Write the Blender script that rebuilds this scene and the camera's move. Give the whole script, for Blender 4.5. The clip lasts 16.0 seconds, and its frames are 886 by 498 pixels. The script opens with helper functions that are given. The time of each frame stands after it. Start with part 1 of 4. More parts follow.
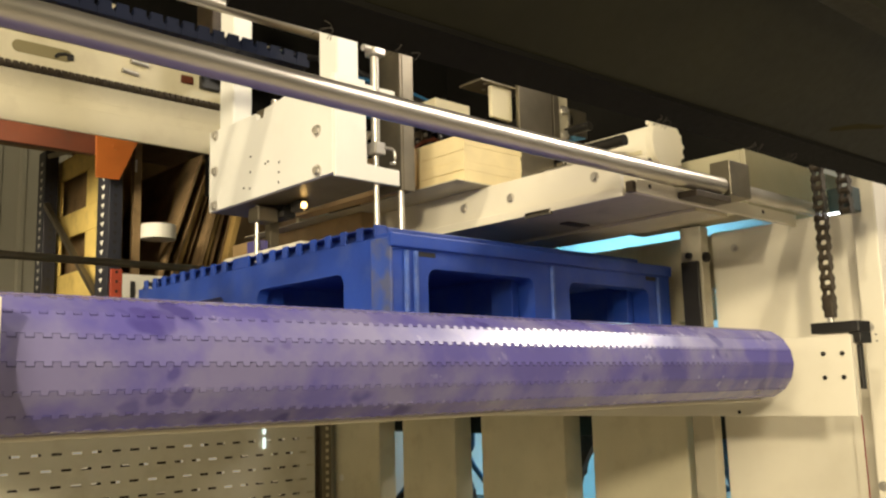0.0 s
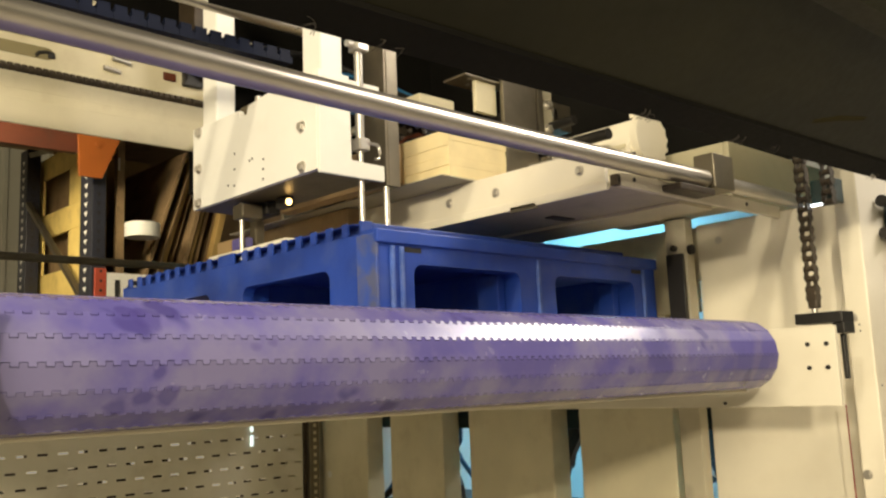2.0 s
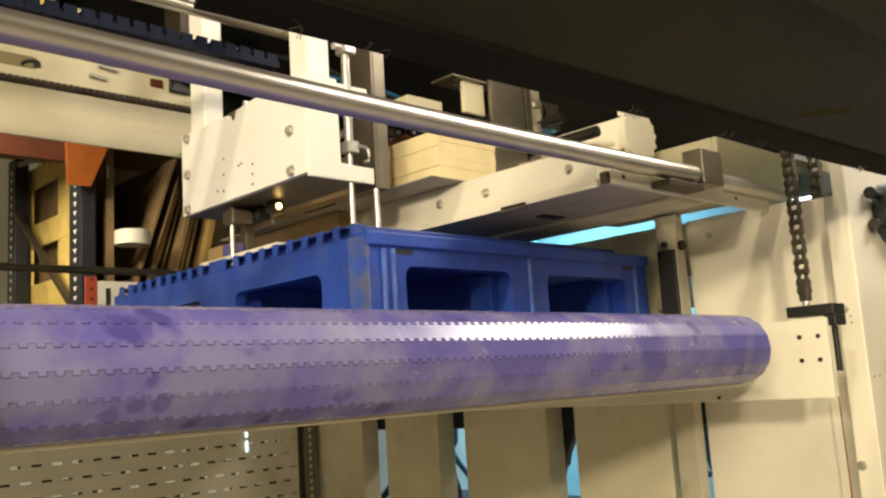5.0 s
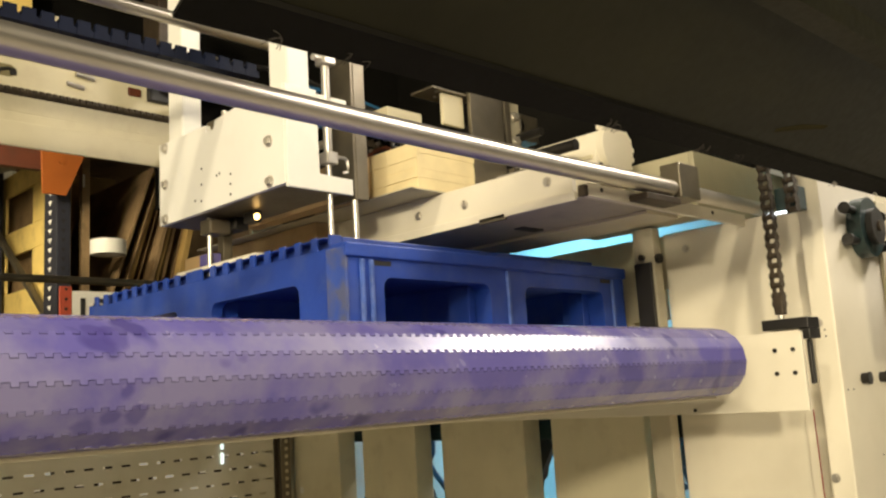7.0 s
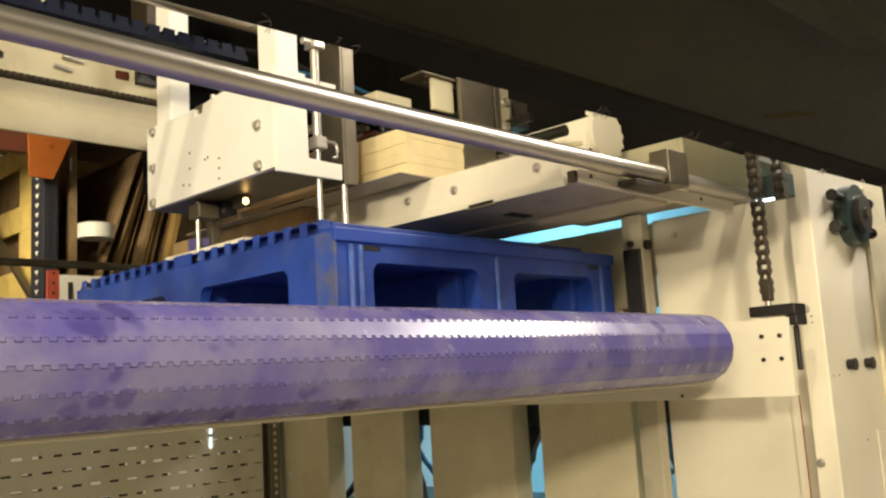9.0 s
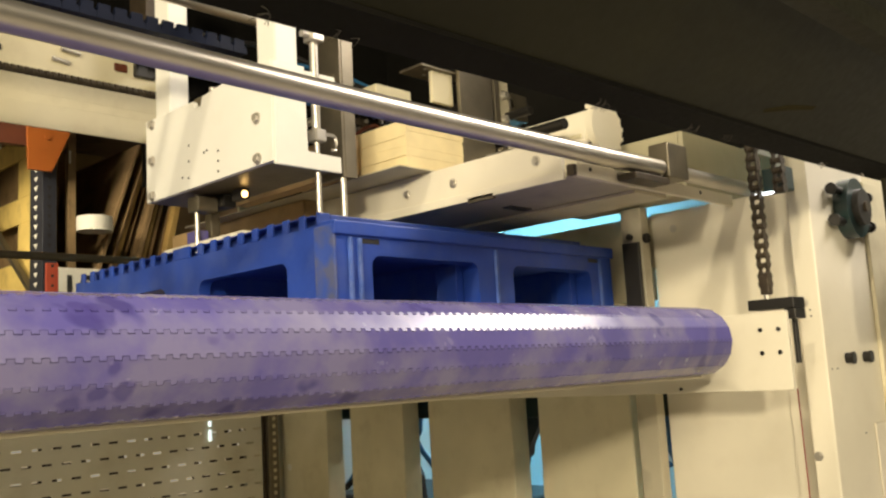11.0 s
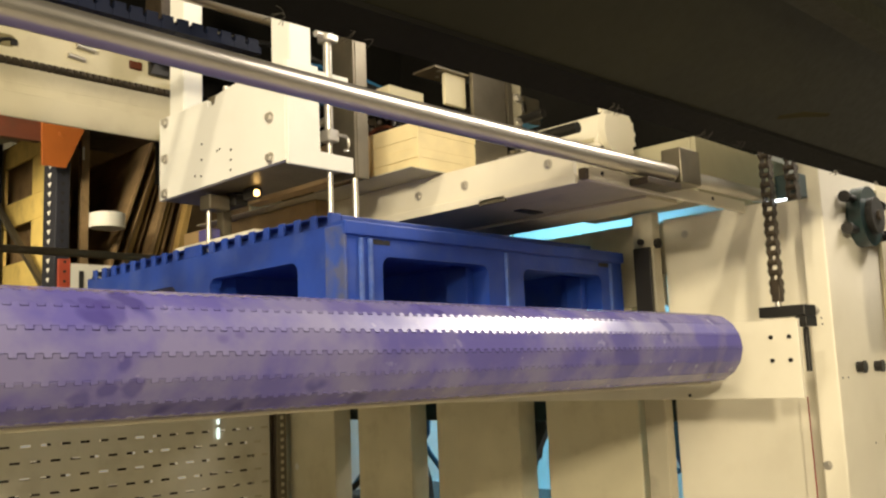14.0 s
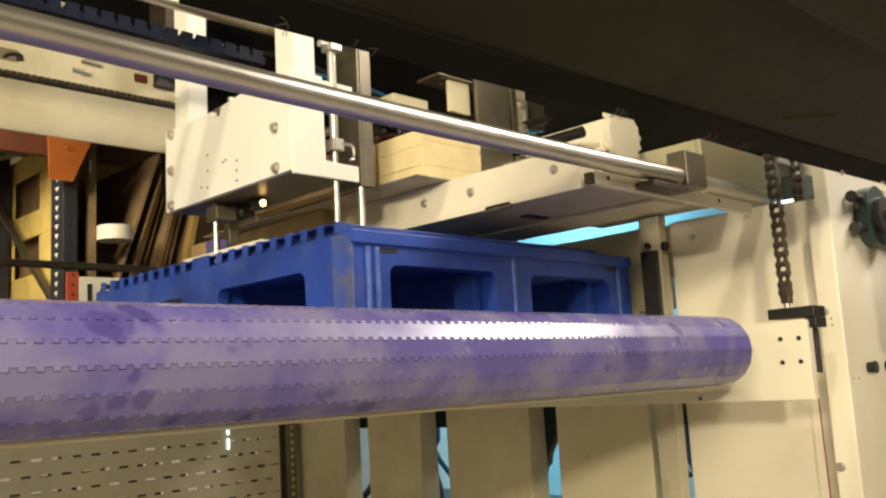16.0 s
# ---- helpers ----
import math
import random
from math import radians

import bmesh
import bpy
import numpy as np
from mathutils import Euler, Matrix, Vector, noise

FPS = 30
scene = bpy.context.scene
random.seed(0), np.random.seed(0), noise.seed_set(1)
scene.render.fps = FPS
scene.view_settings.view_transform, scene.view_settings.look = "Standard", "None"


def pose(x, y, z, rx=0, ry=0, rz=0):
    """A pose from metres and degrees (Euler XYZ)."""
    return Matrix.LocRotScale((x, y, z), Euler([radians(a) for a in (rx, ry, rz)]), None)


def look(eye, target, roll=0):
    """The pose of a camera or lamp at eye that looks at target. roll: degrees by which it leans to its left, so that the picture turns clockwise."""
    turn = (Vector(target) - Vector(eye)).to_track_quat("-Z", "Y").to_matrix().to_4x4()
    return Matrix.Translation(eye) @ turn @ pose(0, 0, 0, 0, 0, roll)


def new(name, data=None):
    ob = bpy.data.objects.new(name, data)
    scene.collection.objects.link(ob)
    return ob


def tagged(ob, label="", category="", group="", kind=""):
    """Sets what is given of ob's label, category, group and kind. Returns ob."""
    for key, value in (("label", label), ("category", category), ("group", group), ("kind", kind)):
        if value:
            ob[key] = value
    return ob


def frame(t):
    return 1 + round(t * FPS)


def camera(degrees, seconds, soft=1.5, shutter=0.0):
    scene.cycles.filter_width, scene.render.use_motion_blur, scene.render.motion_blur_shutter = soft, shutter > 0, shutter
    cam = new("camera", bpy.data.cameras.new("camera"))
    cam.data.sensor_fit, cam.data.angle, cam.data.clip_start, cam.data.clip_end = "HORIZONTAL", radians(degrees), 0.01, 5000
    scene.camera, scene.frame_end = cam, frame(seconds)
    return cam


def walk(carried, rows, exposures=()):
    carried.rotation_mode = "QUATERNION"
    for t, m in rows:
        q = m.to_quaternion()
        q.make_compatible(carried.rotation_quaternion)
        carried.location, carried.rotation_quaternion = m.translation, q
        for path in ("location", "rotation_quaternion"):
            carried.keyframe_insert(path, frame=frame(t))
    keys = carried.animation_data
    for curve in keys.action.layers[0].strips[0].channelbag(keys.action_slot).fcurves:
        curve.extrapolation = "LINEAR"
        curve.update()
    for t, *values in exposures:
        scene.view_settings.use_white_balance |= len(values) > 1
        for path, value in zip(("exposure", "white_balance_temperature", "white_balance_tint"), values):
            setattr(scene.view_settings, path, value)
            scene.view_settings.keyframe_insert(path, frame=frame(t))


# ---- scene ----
# ---- camera: held by hand on one spot, swaying ----
H = 1.5  # eye height; the heights below are given from the eye
cam = camera(52.2, 16.0, soft=2.3)
TURNS = [
    (0, 98.901, 1.554, -42.497),
    (0.5, 98.814, 1.814, -42.652),
    (1, 98.827, 1.818, -42.932),
    (1.5, 98.769, 2.009, -43.069),
    (2, 98.574, 2.303, -43.293),
    (2.5, 98.441, 2.407, -43.859),
    (3, 98.463, 2.460, -43.844),
    (3.5, 98.613, 2.332, -43.937),
    (3.7, 98.630, 2.380, -43.880),
    (5.8, 98.850, 4.198, -43.742),
    (6, 99.125, 3.321, -44.665),
    (6.5, 99.306, 3.480, -45.340),
    (7, 99.272, 3.447, -45.060),
    (7.5, 98.903, 3.694, -45.534),
    (8, 98.568, 3.174, -45.901),
    (8.5, 98.296, 3.075, -45.891),
    (9, 98.304, 3.323, -45.774),
    (11.5, 97.730, 3.230, -45.808),
    (12, 97.615, 3.200, -45.614),
    (12.5, 97.468, 3.252, -45.374),
    (13, 97.450, 2.971, -45.447),
    (13.5, 97.819, 2.400, -45.415),
    (14, 98.015, 2.279, -45.301),
    (14.5, 98.047, 2.662, -45.208),
    (15, 98.294, 2.707, -45.086),
    (15.5, 98.330, 3.057, -44.916),
    (16, 98.488, 3.172, -44.732),
]
walk(cam, [(t, pose(0, 0, H, rx, ry, rz)) for t, rx, ry, rz in TURNS])

# ---- world and lights ----
world = bpy.data.worlds.new("hall_air")
world.use_nodes = True
world.node_tree.nodes["Background"].inputs[0].default_value = (1.0, 0.86, 0.66, 1)
world.node_tree.nodes["Background"].inputs[1].default_value = 0.055
scene.world = world
scene.view_settings.exposure = -0.11


def area_lamp(name, at, to, size, power, colour, spread=180):
    data = bpy.data.lights.new(name, "AREA")
    data.shape, data.size, data.size_y = "RECTANGLE", size[0], size[1]
    data.energy, data.color, data.spread = power, colour, radians(spread)
    ob = new(name, data)
    ob.matrix_world = look(at, to)
    return ob


WARM = (1.0, 0.86, 0.60)
area_lamp("lamp_high_bay", (-4.1, -1.0, 7.7), (2.0, 1.1, 1.6), (0.4, 0.4), 295, WARM)
# Two broad unseen fills, added for the hall's scattered light.
area_lamp("fill_side_near", (-3.6, -1.7, 3.0), (2.0, 1.1, 1.45), (1.5, 1.0), 185, WARM)
area_lamp("fill_side_far", (-4.2, 1.45, 3.10), (1.2, 1.9, 2.1), (1.5, 1.0), 45, WARM)
area_lamp("lamp_behind", (-3.7, -3.4, 2.96), (1.4, 1.6, 1.5), (0.4, 0.4), 340, WARM)
area_lamp("lamp_tube", (4.4, -0.13, 4.16), (4.1, 0.30, 3.10), (3.3, 0.25), 275, (1.0, 0.90, 0.78))
# Unseen fill, added to brighten the rack and crates.
area_lamp("fill_store", (0.6, 3.9, 2.85), (2.1, 5.0, 2.35), (0.8, 0.3), 17, WARM, 110)
area_lamp("lamp_cold", (3.80, 2.85, 3.9), (4.20, 2.95, 1.7), (0.5, 0.9), 42, (0.19, 0.60, 0.83), 58)

# ---- materials ----
def material(name, colour, rough=0.5, metal=0.0, vary=0.12, scale=6.0, fine=90.0, bump=0.03, dirt=None, dirt_amount=0.0, coat=0.0, dirt_edge=0.52, spec=0.5, spots=None):
    m = bpy.data.materials.new(name)
    m.use_nodes = True
    nt = m.node_tree
    b = nt.nodes["Principled BSDF"]
    b.inputs["Roughness"].default_value, b.inputs["Metallic"].default_value = rough, metal
    b.inputs["Coat Weight"].default_value, b.inputs["Specular IOR Level"].default_value = coat, spec
    geo = nt.nodes.new("ShaderNodeNewGeometry")
    big, small = nt.nodes.new("ShaderNodeTexNoise"), nt.nodes.new("ShaderNodeTexNoise")
    for n, s, d in ((big, scale, 4), (small, fine, 3)):
        n.inputs["Scale"].default_value, n.inputs["Detail"].default_value = s, d
        nt.links.new(geo.outputs["Position"], n.inputs["Vector"])
    mix = nt.nodes.new("ShaderNodeMix")
    mix.data_type = "RGBA"
    lo = tuple(max(0.0, c * (1 - vary)) for c in colour)
    hi = tuple(min(1.0, c * (1 + vary)) for c in colour)
    mix.inputs[6].default_value, mix.inputs[7].default_value = (*lo, 1), (*hi, 1)
    ramp = nt.nodes.new("ShaderNodeMapRange")
    ramp.inputs[1].default_value, ramp.inputs[2].default_value = 0.3, 0.7
    nt.links.new(big.outputs[0], ramp.inputs[0])
    nt.links.new(ramp.outputs[0], mix.inputs[0])
    out = mix.outputs[2]
    if dirt:
        smear = nt.nodes.new("ShaderNodeTexNoise")
        smear.inputs["Scale"].default_value, smear.inputs["Detail"].default_value = scale * 2.3, 6
        nt.links.new(geo.outputs["Position"], smear.inputs["Vector"])
        cut = nt.nodes.new("ShaderNodeMapRange")
        cut.inputs[1].default_value, cut.inputs[2].default_value, cut.inputs[4].default_value = dirt_edge, dirt_edge + 0.2, dirt_amount
        nt.links.new(smear.outputs[0], cut.inputs[0])
        over = nt.nodes.new("ShaderNodeMix")
        over.data_type = "RGBA"
        over.inputs[7].default_value = (*dirt, 1)
        nt.links.new(cut.outputs[0], over.inputs[0])
        nt.links.new(out, over.inputs[6])
        out = over.outputs[2]
    if spots:
        blot = nt.nodes.new("ShaderNodeTexNoise")
        blot.inputs["Scale"].default_value, blot.inputs["Detail"].default_value = 13, 2
        nt.links.new(geo.outputs["Position"], blot.inputs["Vector"])
        lim = nt.nodes.new("ShaderNodeMapRange")
        lim.inputs[1].default_value, lim.inputs[2].default_value, lim.inputs[4].default_value = 0.645, 0.70, 0.8
        nt.links.new(blot.outputs[0], lim.inputs[0])
        stain = nt.nodes.new("ShaderNodeMix")
        stain.data_type = "RGBA"
        stain.inputs[7].default_value = (*spots, 1)
        nt.links.new(lim.outputs[0], stain.inputs[0])
        nt.links.new(out, stain.inputs[6])
        out = stain.outputs[2]
    nt.links.new(out, b.inputs["Base Color"])
    rr = nt.nodes.new("ShaderNodeMapRange")
    rr.inputs[3].default_value, rr.inputs[4].default_value = max(0.02, rough - 0.08), min(1, rough + 0.1)
    nt.links.new(small.outputs[0], rr.inputs[0])
    nt.links.new(rr.outputs[0], b.inputs["Roughness"])
    bp = nt.nodes.new("ShaderNodeBump")
    bp.inputs["Strength"].default_value, bp.inputs["Distance"].default_value = bump * 3, 0.002
    nt.links.new(small.outputs[0], bp.inputs["Height"])
    nt.links.new(bp.outputs[0], b.inputs["Normal"])
    return m


def glowing(name, colour, power):
    m = bpy.data.materials.new(name)
    m.use_nodes = True
    b = m.node_tree.nodes["Principled BSDF"]
    b.inputs["Base Color"].default_value = (*colour, 1)
    b.inputs["Emission Color"].default_value, b.inputs["Emission Strength"].default_value = (*colour, 1), power
    return m


CREAM = material("cream_painted_steel", (0.74, 0.69, 0.57), 0.38, 0, 0.05, 4, 120, 0.02, (0.45, 0.38, 0.26), 0.12)
WHITEPAINT = material("white_painted_steel", (0.80, 0.79, 0.74), 0.35, 0, 0.04, 4, 120, 0.02, (0.55, 0.50, 0.40), 0.10)
CREAM_OLD = material("worn_cream_paint", (0.62, 0.565, 0.40), 0.48, 0, 0.08, 5, 100, 0.03, (0.36, 0.29, 0.17), 0.28)
STEEL = material("brushed_steel", (0.60, 0.57, 0.52), 0.32, 0.78, 0.08, 12, 300, 0.03)
SHAFT = material("polished_guide_shaft", (0.58, 0.54, 0.47), 0.31, 0.95, 0.05, 9, 5, 0.0)
GALV = material("galvanised_steel", (0.21, 0.185, 0.14), 0.38, 0.88, 0.15, 14, 160, 0.05)
BLACKSTEEL = material("black_oxide_steel", (0.03, 0.028, 0.026), 0.4, 0.6, 0.2, 10, 150, 0.05)
BLACK = material("black_plastic", (0.018, 0.016, 0.014), 0.45, 0, 0.2, 8, 120, 0.04)
COVER = material("black_lacquered_sheet", (0.0125, 0.0116, 0.0048), 0.5, 0, 0.3, 3, 60, 0.02, (0.0210, 0.0195, 0.0080), 0.6, 0.0, 0.5, 0.16)
# Reflected light on the lid, put into a paler colour.
SHEEN = material("painted_sheen", (0.04, 0.035, 0.018), 0.8, spec=0.0)
BELT = material("purple_belt_plastic", (0.103, 0.089, 0.300), 0.23, 0, 0.15, 5, 30, 0.0, (0.185, 0.170, 0.315), 0.9, 0.0, 0.42, 0.5, (0.05, 0.04, 0.19))
PALLET_WORN = material("scuffed_blue_plastic", (0.03, 0.075, 0.36), 0.55, 0, 0.15, 10, 120, 0.06, (0.10, 0.11, 0.18), 0.85, 0.0, 0.38)
GREYPLATE = material("grey_plate", (0.44, 0.40, 0.30), 0.45, 0, 0.1, 5, 100, 0.03, (0.18, 0.16, 0.13), 0.4)
PALLET = material("blue_pallet_plastic", (0.016, 0.058, 0.36), 0.45, 0, 0.18, 7, 120, 0.05, (0.085, 0.125, 0.33), 0.3, 0.0, 0.47)
PALLET_EDGE = material("chafed_blue_plastic", (0.07, 0.14, 0.46), 0.5, 0, 0.25, 25, 160, 0.06, (0.20, 0.25, 0.46), 0.35, 0.0, 0.46)
HEADBLACK = material("matt_black_panel", (0.006, 0.0055, 0.0045), 0.7, 0, 0.3, 5, 90, 0.03, None, 0, 0, 0.5, 0.1)
NAVY = material("navy_chain_plastic", (0.006, 0.009, 0.024), 0.5, 0, 0.2, 12, 150, 0.03, None, 0, 0, 0.5, 0.12)
CARD = material("pale_cardboard", (0.74, 0.62, 0.36), 0.8, 0, 0.08, 14, 220, 0.06)
PLY = material("plywood", (0.74, 0.55, 0.17), 0.65, 0, 0.14, 5, 90, 0.05, (0.26, 0.17, 0.07), 0.3)
DARKPLY = material("dark_board", (0.25, 0.165, 0.08), 0.7, 0, 0.25, 6, 90, 0.06, (0.07, 0.045, 0.025), 0.5)
BOARD = material("ochre_board", (0.36, 0.235, 0.075), 0.65, 0, 0.2, 4, 90, 0.05, (0.16, 0.10, 0.04), 0.5)
# Cream of the drive housing, with shade put into the duller colour.
SHADECREAM = material("shade_dulled_cream", (0.43, 0.395, 0.27), 0.5, 0, 0.08, 4, 100, 0.03, (0.30, 0.26, 0.16), 0.35)
BROWNSTEEL = material("brown_primed_steel", (0.42, 0.285, 0.14), 0.5, 0, 0.15, 6, 90, 0.04, (0.12, 0.08, 0.04), 0.4)
GUARD = material("guard_sheet_paint", (0.72, 0.69, 0.57), 0.34, 0, 0.06, 3, 100, 0.02, (0.40, 0.34, 0.22), 0.3)
WEB = material("dusty_web", (0.04, 0.034, 0.026), 0.8)
ORANGE = material("orange_rack_paint", (0.31, 0.085, 0.014), 0.45, 0, 0.08, 9, 120, 0.03)
RACKBLUE = material("dark_blue_rack_paint", (0.022, 0.023, 0.033), 0.45, 0, 0.15, 9, 120, 0.03)
HALLDARK = material("dim_hall_ceiling", (0.10, 0.095, 0.085), 0.8, 0, 0.2, 1, 40, 0.05)
WALLWHITE = material("corrugated_cladding", (0.42, 0.40, 0.32), 0.6, 0, 0.06, 2, 60, 0.03)
CONCRETE = material("concrete", (0.27, 0.25, 0.22), 0.7, 0, 0.2, 1.5, 60, 0.08, (0.14, 0.13, 0.11), 0.4)
PAPER = material("white_sign_sheet", (0.72, 0.70, 0.64), 0.6, 0, 0.03, 8, 90, 0.01)
INK = material("black_ink", (0.02, 0.02, 0.02), 0.6)
CHAINBROWN = material("greasy_brown_chain", (0.055, 0.041, 0.025), 0.5, 0.2, 0.3, 30, 150, 0.05)
OLIVE = material("olive_shadow_gap", (0.20, 0.17, 0.085), 0.7)
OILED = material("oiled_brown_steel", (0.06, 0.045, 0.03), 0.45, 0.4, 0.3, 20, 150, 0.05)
TEAL = material("dark_teal_paint", (0.016, 0.034, 0.034), 0.35, 0, 0.2, 12, 150, 0.03)
RED = material("red_cable", (0.22, 0.025, 0.02), 0.5)
BLUECABLE = material("blue_hose", (0.03, 0.14, 0.30), 0.4)
# Shade on the orange beam is put into this darker red colour.
DARKRED = material("red_and_shaded_orange", (0.10, 0.024, 0.008), 0.6, 0, 0.25, 5, 90, 0.04, (0.06, 0.03, 0.018), 0.5)
REDSIGN = material("red_painted_board", (0.36, 0.06, 0.03), 0.6, 0, 0.15, 9, 90)
COLDWALL = material("pale_wall_panel", (0.70, 0.74, 0.74), 0.6, 0, 0.05, 2, 60, 0.02)
AMBER = glowing("amber_sensor", (1.0, 0.62, 0.22), 6)
# Glow for a reflection on the guard panel.
GLINT = glowing("cold_panel_glint", (0.80, 0.95, 0.95), 1.5)
SLOTGLOW = glowing("added_slot_glow", (1.0, 0.93, 0.76), 0.34)
LED = glowing("white_led", (0.9, 0.96, 1.0), 6)


def blots(m, spots, colour, amount):
    """Stains with ragged edges on a material: each is a centre and a radius."""
    nt = m.node_tree
    b = nt.nodes["Principled BSDF"]
    out = b.inputs["Base Color"].links[0].from_socket
    geo = nt.nodes.new("ShaderNodeNewGeometry")
    rag = nt.nodes.new("ShaderNodeTexNoise")
    rag.inputs["Scale"].default_value, rag.inputs["Detail"].default_value = 45, 3
    nt.links.new(geo.outputs["Position"], rag.inputs["Vector"])
    for at, r in spots:
        gap = nt.nodes.new("ShaderNodeVectorMath")
        gap.operation = "DISTANCE"
        gap.inputs[1].default_value = at
        nt.links.new(geo.outputs["Position"], gap.inputs[0])
        warp = nt.nodes.new("ShaderNodeMath")
        warp.operation = "MULTIPLY_ADD"
        warp.inputs[1].default_value = -1.5 * r
        nt.links.new(rag.outputs[0], warp.inputs[0])
        nt.links.new(gap.outputs["Value"], warp.inputs[2])
        cut = nt.nodes.new("ShaderNodeMapRange")
        cut.inputs[1].default_value, cut.inputs[2].default_value = 0.0, 0.45 * r
        cut.inputs[3].default_value, cut.inputs[4].default_value = amount, 0.0
        nt.links.new(warp.outputs[0], cut.inputs[0])
        mix = nt.nodes.new("ShaderNodeMix")
        mix.data_type = "RGBA"
        mix.inputs[7].default_value = (*colour, 1)
        nt.links.new(cut.outputs[0], mix.inputs[0])
        nt.links.new(out, mix.inputs[6])
        out = mix.outputs[2]
    nt.links.new(out, b.inputs["Base Color"])


blots(BELT, [((0.445, 0.945, H + 0.086), 0.017), ((0.425, 0.950, H + 0.093), 0.012), ((0.412, 0.938, H - 0.012), 0.014), ((0.440, 0.934, H - 0.004), 0.011), ((0.468, 0.932, H - 0.001), 0.013), ((0.455, 0.925, H + 0.026), 0.009)], (0.055, 0.042, 0.20), 0.6)
blots(BELT, [((0.36, 0.94, H + 0.080), 0.018), ((0.80, 0.925, H + 0.012), 0.022), ((1.25, 0.925, H + 0.015), 0.03), ((1.62, 0.945, H + 0.085), 0.03)], (0.065, 0.05, 0.23), 0.25)


# ---- helpers for building ----
def thing(name, at, label, category, group="", kind=""):
    ob = new(name)
    ob.empty_display_size = 0.05
    ob.location = (at[0], at[1], at[2] + H)
    return tagged(ob, label, category, group, kind)


def base_of(ob):
    p = Vector((0, 0, 0))
    while ob:
        p += ob.location
        ob = ob.parent
    return p


def part(name, bm, mat, parent=None, label="", smooth=False):
    """One mesh, whose vertices are given from the eye's spot; heights from the eye."""
    me = bpy.data.meshes.new(name)
    off = Vector((0, 0, H)) - (base_of(parent) if parent else Vector((0, 0, 0)))
    bmesh.ops.translate(bm, verts=bm.verts, vec=off)
    bmesh.ops.recalc_face_normals(bm, faces=bm.faces)
    if smooth:
        for f in bm.faces:
            f.smooth = True
    bm.to_mesh(me)
    bm.free()
    me.materials.append(mat)
    ob = new(name, me)
    ob.parent = parent
    if smooth:
        me.set_sharp_from_angle(angle=radians(40))
    return tagged(ob, label)


def single(name, bm, mat, label, category, group="", kind="", smooth=False):
    return tagged(part(name, bm, mat, None, "", smooth), label, category, group, kind)


def box(x0, x1, y0, y1, z0, z1, bev=0.002, bm=None):
    bm = bm or bmesh.new()
    vs = [bm.verts.new((x, y, z)) for x in (x0, x1) for y in (y0, y1) for z in (z0, z1)]
    fs = [bm.faces.new([vs[i] for i in q]) for q in ((0, 1, 3, 2), (4, 6, 7, 5), (0, 4, 5, 1), (2, 3, 7, 6), (0, 2, 6, 4), (1, 5, 7, 3))]
    if bev:
        es = {e for f in fs for e in f.edges}
        bmesh.ops.bevel(bm, geom=list(es), offset=bev, segments=2, profile=0.5, affect="EDGES")
    return bm


def tube(a, b, r, n=20, bm=None, cap=True):
    """A round bar from a to b."""
    bm = bm or bmesh.new()
    a, b = Vector(a), Vector(b)
    d = (b - a).normalized()
    u = d.orthogonal().normalized()
    v = d.cross(u)
    rings = []
    for p in (a, b):
        rings.append([bm.verts.new(p + r * (math.cos(k * math.tau / n) * u + math.sin(k * math.tau / n) * v)) for k in range(n)])
    for k in range(n):
        bm.faces.new((rings[0][k], rings[0][(k + 1) % n], rings[1][(k + 1) % n], rings[1][k]))
    if cap:
        bm.faces.new(rings[0][::-1])
        bm.faces.new(rings[1])
    return bm


def prism(profile, axis, lo, hi, bev=0.0, bm=None):
    """A closed profile of (u, v) swept along an axis; u, v are the two other axes in order."""
    bm = bm or bmesh.new()
    def at(u, v, w):
        p = [u, v]
        p.insert(axis, w)
        return p
    a = [bm.verts.new(at(u, v, lo)) for u, v in profile]
    b = [bm.verts.new(at(u, v, hi)) for u, v in profile]
    n = len(profile)
    fs = [bm.faces.new(a), bm.faces.new(b[::-1])]
    fs += [bm.faces.new((a[i], b[i], b[(i + 1) % n], a[(i + 1) % n])) for i in range(n)]
    if bev:
        bmesh.ops.bevel(bm, geom=list({e for f in fs for e in f.edges}), offset=bev, segments=2, profile=0.5, affect="EDGES")
    return bm


def path_tube(points, r, n=8):
    bm = bmesh.new()
    pts = [Vector(p) for p in points]
    rings = []
    for i, p in enumerate(pts):
        d = (pts[min(i + 1, len(pts) - 1)] - pts[max(i - 1, 0)]).normalized()
        u = d.cross(Vector((0.31, 0.2, 0.93))).normalized()
        v = d.cross(u)
        rings.append([bm.verts.new(p + r * (math.cos(k * math.tau / n) * u + math.sin(k * math.tau / n) * v)) for k in range(n)])
    for a, b in zip(rings, rings[1:]):
        for k in range(n):
            bm.faces.new((a[k], a[(k + 1) % n], b[(k + 1) % n], b[k]))
    return bm


def bolt(parent, at, axis, r=0.008, mat=None, depth=0.007, name="bolt"):
    """A hexagon head, standing out along the axis vector from at."""
    d = Vector(axis)
    a = Vector(at)
    bm = tube(a, a + d * depth * 0.25, r * 1.45, 14)
    tube(a + d * depth * 0.25, a + d * depth, r, 6, bm)
    return part(name, bm, mat or STEEL, parent)


